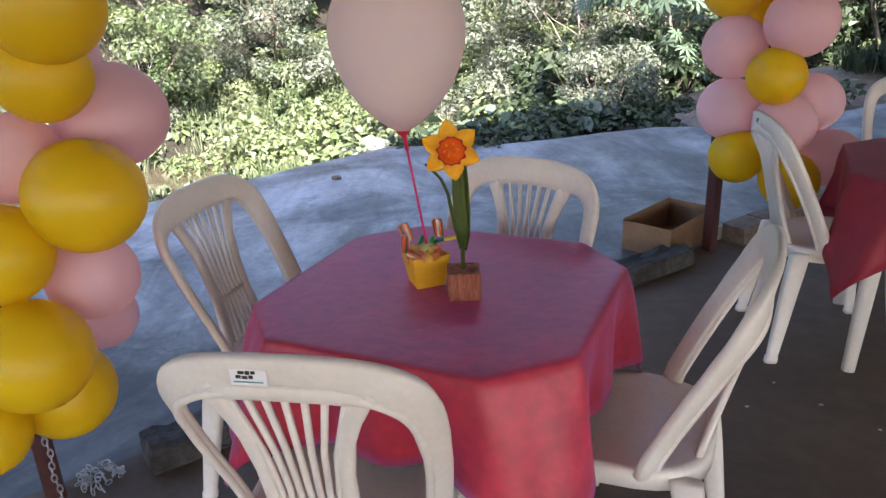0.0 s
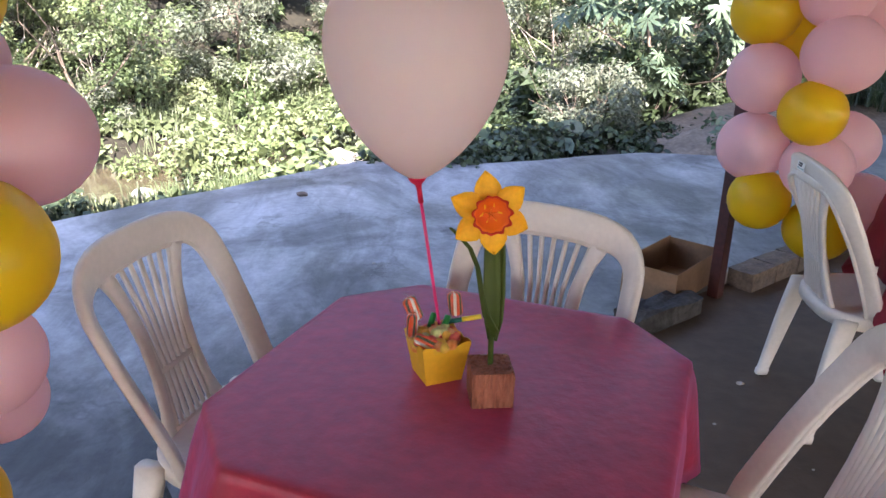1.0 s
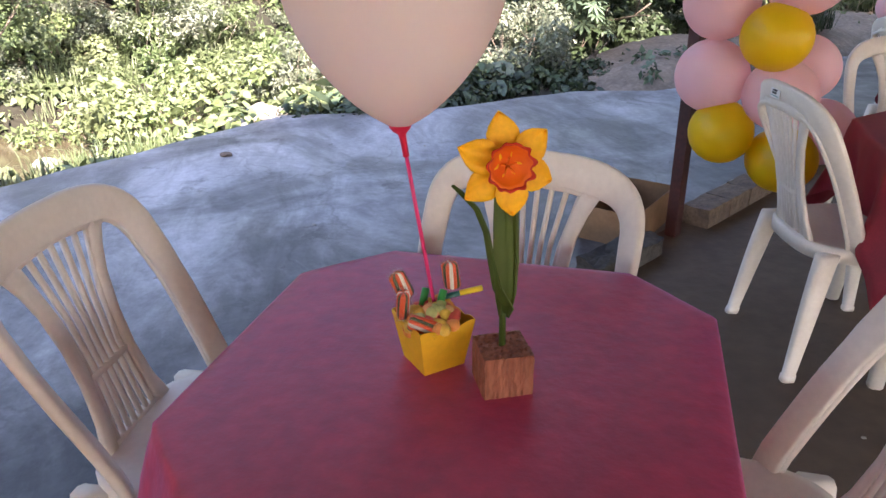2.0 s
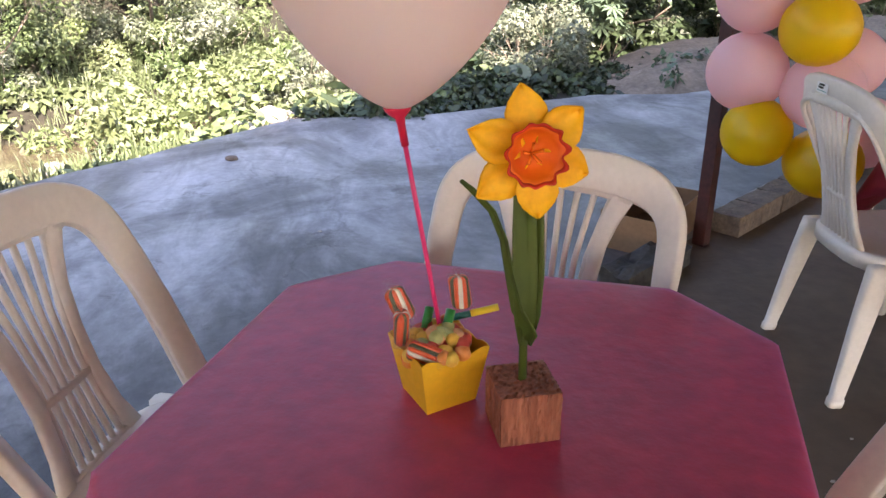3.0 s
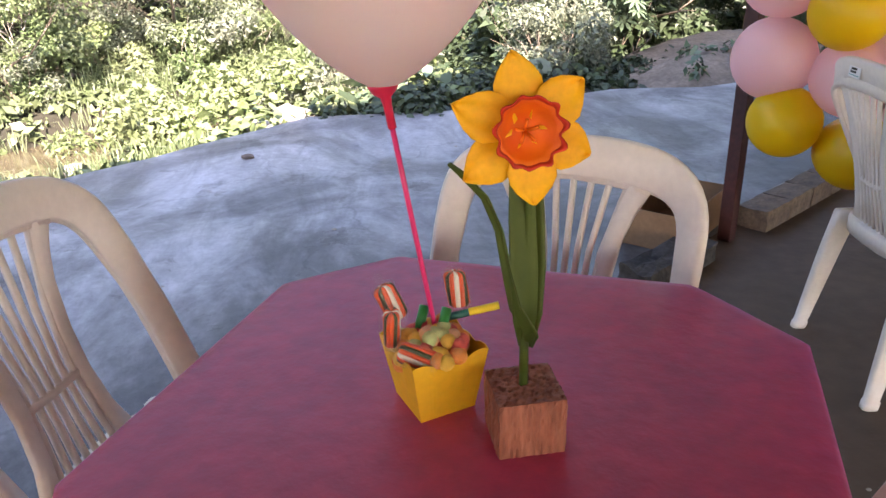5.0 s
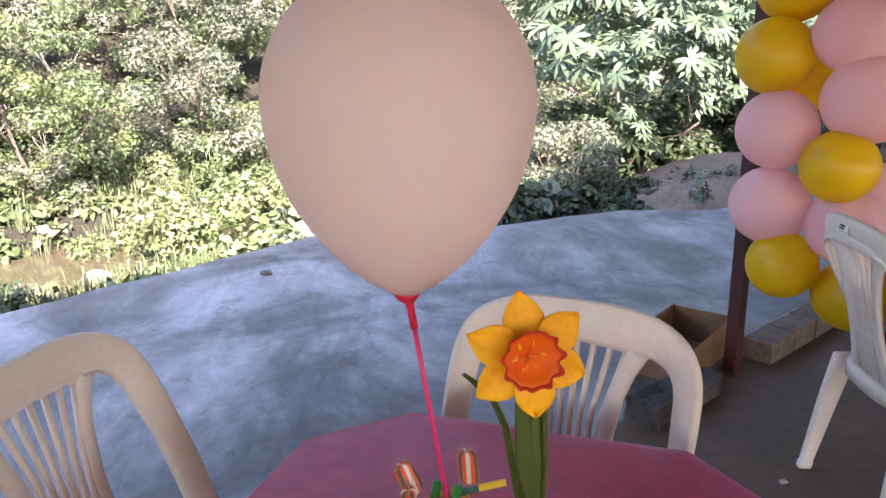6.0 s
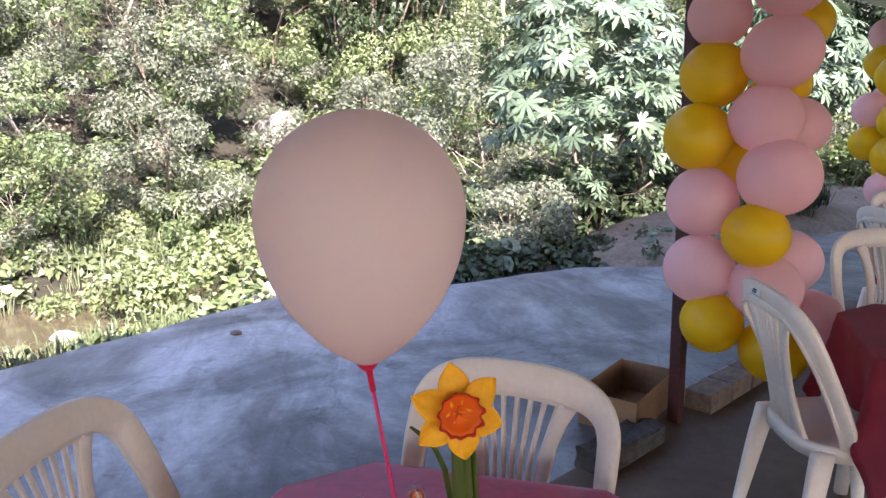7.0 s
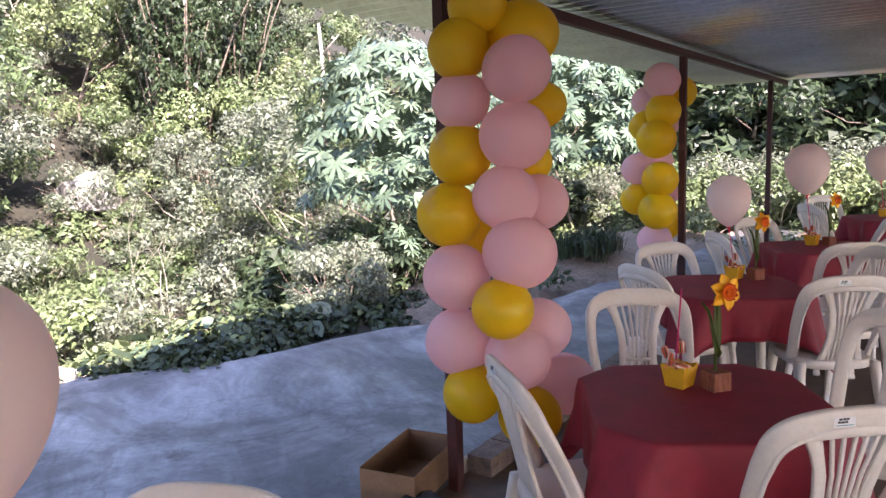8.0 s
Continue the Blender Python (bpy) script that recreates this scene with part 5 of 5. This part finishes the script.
def centrepiece(x, y, turn, seed, full, balloon_r):
    rnd = random.Random(seed)
    base = pose(x, y, TOP, 0, 0, turn)
    fb = base @ pose(0.044, -0.063, 0, 0, 0, -turn + 4 if full else 0)
    stand("flower", fb)
    bx = base @ pose(-0.0485, 0.0175, 0, 0, 0, -23)
    stand("box", bx)
    # sweets
    for i in range(74 if full else 14):
        a, q = rnd.uniform(0, 6.28), math.sqrt(rnd.random()) * 0.041
        z = 0.067 + 0.022 * (1 - q / 0.045) + rnd.uniform(0, 0.009)
        gumdrop(rnd.choices((0, 1, 2, 3, 4), (4, 4, 2, 1, 3))[0], bx @ pose(q * math.cos(a), q * math.sin(a), z, rnd.uniform(0, 180), rnd.uniform(0, 90), 0))
    # striped sweets stuck in at the edge
    for px, py, pz, rx, ry, rz in ((-0.036, 0.018, 0.104, -8, -22, 20), (-0.046, -0.006, 0.084, 4, -8, 70), (0.036, 0.030, 0.108, 2, -8, -15), (-0.040, -0.030, 0.088, 20, 108, 8)):
        stand("sweet", base @ pose(-0.0485, 0.0175, 0, 0, 0, 0) @ pose(px, py, pz, rx, ry, rz))
    if full:
        o = base @ Vector((-0.0485, 0.0175, 0.004))
        for p, q, r, mat, lab, nm in (((0.008, 0.002, 0.078), (0.020, 0.022, 0.106), 0.0062, M_TUBE_G, "green wrapped sweet tube in the box", "sweet_tube"), ((-0.014, 0.020, 0.082), (-0.006, 0.036, 0.104), 0.006, M_TUBE_G, "green wrapped sweet tube in the box", "sweet_tube"),
                                      ((0.046, 0.026, 0.0965), (0.082, 0.026, 0.1030), 0.0048, M_TUBE_Y, "yellow sweet tube sticking out of the box", "sweet_tube"), ((0.020, 0.026, 0.0918), (0.0457, 0.026, 0.0964), 0.0047, M_TUBE_D, "dark green end of a sweet tube", "sweet_tube"), ((-0.044, -0.022, 0.066), (-0.034, -0.010, 0.062), 0.0055, M_TUBE_R, "red end of a sweet tube", "sweet_tube")):
            straw(nm, o + Vector(p), o + Vector(q), r, mat, lab)
    if balloon_r:
        k = balloon_r / 0.152
        foot = base @ Vector((-0.038, 0.034, 0.05))
        o = stand("balloon", Matrix.Translation(foot) @ pose(0, 0, 0, -1.5, -8.5, 0))
        if not full:
            o.scale = (k, k, k)
    elif not full:
        bm = bmesh.new()
        tube(bm, [(0, 0, 0), (0, 0, 0.15), (0, 0, 0.30)], 0.003, 8)
        s = part("stick", bm, M_STICK)
        s.matrix_world = base @ pose(-0.046, 0.045, 0.05, 2, 3, 0)
        tagged(s, "thin pink plastic stick standing in a yellow box", "stick")


centrepiece(0.056, 1.649, 0, 1, True, 0.152)
centrepiece(1.96, 2.72, 0, 2, False, 0)
centrepiece(3.53, 4.28, 0, 3, False, 0.13)
centrepiece(5.02, 5.14, 0, 4, False, 0.165)
centrepiece(7.18, 6.32, 0, 5, False, 0.15)

# ---- kerb blocks, carton, chain and small things ----
def kerb_block(s0, s1, n0, n1, h, name, label, mat, rough=0.012, seed=0):
    bm = bmesh.new()
    bmesh.ops.create_cube(bm, size=1.0)
    bmesh.ops.subdivide_edges(bm, edges=bm.edges, cuts=5, use_grid_fill=True)
    for v in bm.verts:
        p = Vector(((v.co.x) * (s1 - s0), v.co.y * (n1 - n0), (v.co.z + 0.5) * h))
        k = rough if v.co.z > -0.45 else rough * 0.3
        p += Vector((noise.noise(p * 14 + Vector((seed, 0, 0))), noise.noise(p * 14 + Vector((0, seed, 7))), noise.noise(p * 14 + Vector((3, 9, seed))) * (1 if v.co.z > -0.45 else 0))) * k
        p.z = max(0.0, p.z)
        v.co = p
    o = part(name, bm, mat, smooth=False)
    o.matrix_world = Matrix.Translation(site((s0 + s1) / 2, (n0 + n1) / 2)) @ pose(0, 0, 0, 0, 0, TURN_A)
    return tagged(o, label, "kerb block", "kerb blocks")


kerb_block(0.27, 0.56, -0.09, 0.05, 0.085, "kerb_block", "dark broken concrete kerb block on the floor", M_DARKBLOCK, 0.02, 3)
kerb_block(2.50, 2.95, -0.08, 0.07, 0.085, "kerb_block", "broken concrete kerb block with pale dust", M_DARKBLOCK, 0.028, 5)
for i in range(10):
    kerb_block(3.36 + i * 0.225, 3.575 + i * 0.225, -0.085, 0.05, 0.095, "brick", "brown brick laid in a low kerb between posts", M_BRICK, 0.006, 11 + i)

# open carton by the post
bm = bmesh.new()
cw, cd, ch, th = 0.50, 0.28, 0.165, 0.004
for lo, hi in (((-cw / 2, -cd / 2, 0.002), (cw / 2, -cd / 2 + th, ch)), ((-cw / 2, cd / 2 - th, 0.002), (cw / 2, cd / 2, ch * 1.05)), ((-cw / 2, -cd / 2 + th, 0.002), (-cw / 2 + th, cd / 2 - th, ch)), ((cw / 2 - th, -cd / 2 + th, 0.002), (cw / 2, cd / 2 - th, ch))):
    box(bm, lo, hi)
box(bm, (-cw / 2 + th, -cd / 2 + th, 0.002), (cw / 2 - th, cd / 2 - th, 0.006))
carton = new("cardboard_box")
part("carton_body", bm, M_CARTON, carton, smooth=False)
bm = bmesh.new()
box(bm, (cw / 2, -0.02, 0.03), (cw / 2 + 0.002, 0.05, 0.12))
part("label", bm, M_LABEL, carton, "white paper label", smooth=False)
carton.matrix_world = pose(1.205, 3.83, 0, 0, 0, 47)
tagged(carton, "open empty brown cardboard box standing by the post", "cardboard box")

# chain hanging on the left post and lying in a heap
def chain_link(bm, m, r=0.011, w=0.0025):
    pts = []
    for i in range(12):
        a = 2 * math.pi * i / 12
        pts.append(m @ Vector((r * 0.62 * math.cos(a), 0, r * math.sin(a) * 1.25)))
    rings = []
    for i, p in enumerate(pts):
        d = (pts[(i + 1) % 12] - pts[i - 1]).normalized()
        s = (m.to_3x3() @ Vector((0, 1, 0))).normalized()
        u = d.cross(s)
        rings.append([p + (s * math.cos(b) + u * math.sin(b)) * w for b in (0, 1.57, 3.14, 4.71)])
    sweep(bm, rings, closed=True)


chain = new("chain")
chain.location = site(0, 0)
for i in range(40):
    bm = bmesh.new()
    z = 0.012 + i * 0.021
    chain_link(bm, Matrix.Translation(ALONG * (0.01 + 0.004 * math.sin(i)) + OUT * -0.052 + Vector((0, 0, z))) @ pose(0, 0, 0, 0, 0, TURN_A + 90 * (i % 2)))
    part("link", bm, M_CHAIN, chain)
rc = random.Random(5)
for i in range(46):
    bm = bmesh.new()
    a, q = rc.uniform(0, 6.28), rc.random() ** 0.5 * 0.055
    chain_link(bm, Matrix.Translation(ALONG * (0.12 + q * math.cos(a) * 1.3) + OUT * (-0.02 + q * math.sin(a)) + Vector((0, 0, 0.010 + rc.random() * 0.03))) @ pose(0, 0, 0, rc.uniform(0, 180), rc.uniform(0, 180), rc.uniform(0, 180)))
    part("link", bm, M_CHAIN, chain)
tagged(chain, "zinc chain hanging on the post and heaped on the floor", "chain")


def stone(x, y, z, sx, sy, sz, seed, mat=M_STONE, label="pale rough stone at the yard's corner"):
    bm = bmesh.new()
    bmesh.ops.create_icosphere(bm, subdivisions=3, radius=1)
    for v in bm.verts:
        f = 1 + 0.28 * noise.noise(v.co * 1.4 + Vector((seed, 0, 0))) + 0.08 * noise.noise(v.co * 5)
        v.co = Vector((v.co.x * sx * f, v.co.y * sy * f, max(-0.6, v.co.z) * sz * f))
    o = part("stone", bm, mat, smooth=False)
    o.location = (x, y, z + sz * 0.45)
    return tagged(o, label, "stone", "stones")


stone(-0.78, 6.62, -0.06, 0.13, 0.09, 0.085, 1)
stone(-0.98, 6.45, -0.08, 0.09, 0.08, 0.06, 2)
stone(-0.62, 6.66, -0.06, 0.08, 0.06, 0.06, 3)
stone(-3.0, 7.9, -0.75, 0.13, 0.1, 0.06, 4, M_STONE, "pale stone on the river bank")
boulder_foot = site(9.0, 13.1, ground_height(9.0, 13.1))
stone(boulder_foot.x, boulder_foot.y, boulder_foot.z, 0.62, 0.5, 0.48, 7, M_STONE, "large pale boulder on the hillside")
# pebbles and scraps on the floor
for i, (x, y, r) in enumerate(((1.177, 2.869, 0.011), (1.30, 2.20, 0.006), (1.42, 2.05, 0.005), (0.98, 2.60, 0.005), (1.20, 2.35, 0.004), (-0.896, 5.396, 0.03), (1.05, 2.2, 0.005), (-0.3, 4.1, 0.008), (-0.95, 3.6, 0.007), (0.4, 5.4, 0.008), (1.0, 5.9, 0.009))):
    stone(x, y, 0.0, r * 1.3, r, r * 0.6, 20 + i, M_STONE if i != 5 else M_BRICK, "small loose pebble lying on the concrete")
# thin plaster line between kerb and yard
bm = bmesh.new()
box(bm, (3.33, 0.05, 0.0), (5.63, 0.085, 0.07), 0.006)
mort = part("mortar_strip", bm, M_STONE, smooth=False)
mort.matrix_world = Matrix.Translation(ORIGIN) @ pose(0, 0, 0, 0, 0, TURN_A)
tagged(mort, "pale mortar strip along the low brick kerb", "kerb", kind="structure")


def heap(s0, n0, rs, rn, h, mat, label, seed):
    """A mound of loose earth that dies out into the ground."""
    bm = bmesh.new()
    k = 26
    vv = []
    for i in range(k + 1):
        row = []
        for j in range(k + 1):
            u, v = 2 * i / k - 1, 2 * j / k - 1
            r = math.hypot(u, v)
            z = h * max(0.0, 1 - r * r) ** 1.2 * (1 + 0.35 * noise.noise(Vector((u * 2.2, v * 2.2, seed)))) + 0.03 * noise.noise(Vector((u * 9, v * 9, seed))) * (r < 1)
            s, n = s0 + u * rs, n0 + v * rn
            base = 0.0 if n < apron_edge(s) + 0.1 else ground_height(s, n)
            row.append(bm.verts.new(site(s, n, base + z - 0.05 * (r > 0.97))))
        vv.append(row)
    for i in range(k):
        for j in range(k):
            bm.faces.new((vv[i][j], vv[i + 1][j], vv[i + 1][j + 1], vv[i][j + 1]))
    return tagged(part("dirt_mound", bm, mat), label, "mound", "dirt mounds")


heap(7.15, 2.20, 1.15, 0.70, 0.25, M_DIRT, "pale sandy dirt mound at the yard's edge", 3)
heap(9.5, 2.15, 2.1, 1.05, 0.30, M_DIRT, "low dirt mound with grass tufts", 5)
heap(8.2, 2.60, 2.6, 1.1, 0.12, M_DIRT, "flat spread of pale dirt beside the yard", 8)
heap(12.2, 2.2, 2.6, 1.3, 0.22, M_DIRT, "low dirt mound past the shelter", 9)
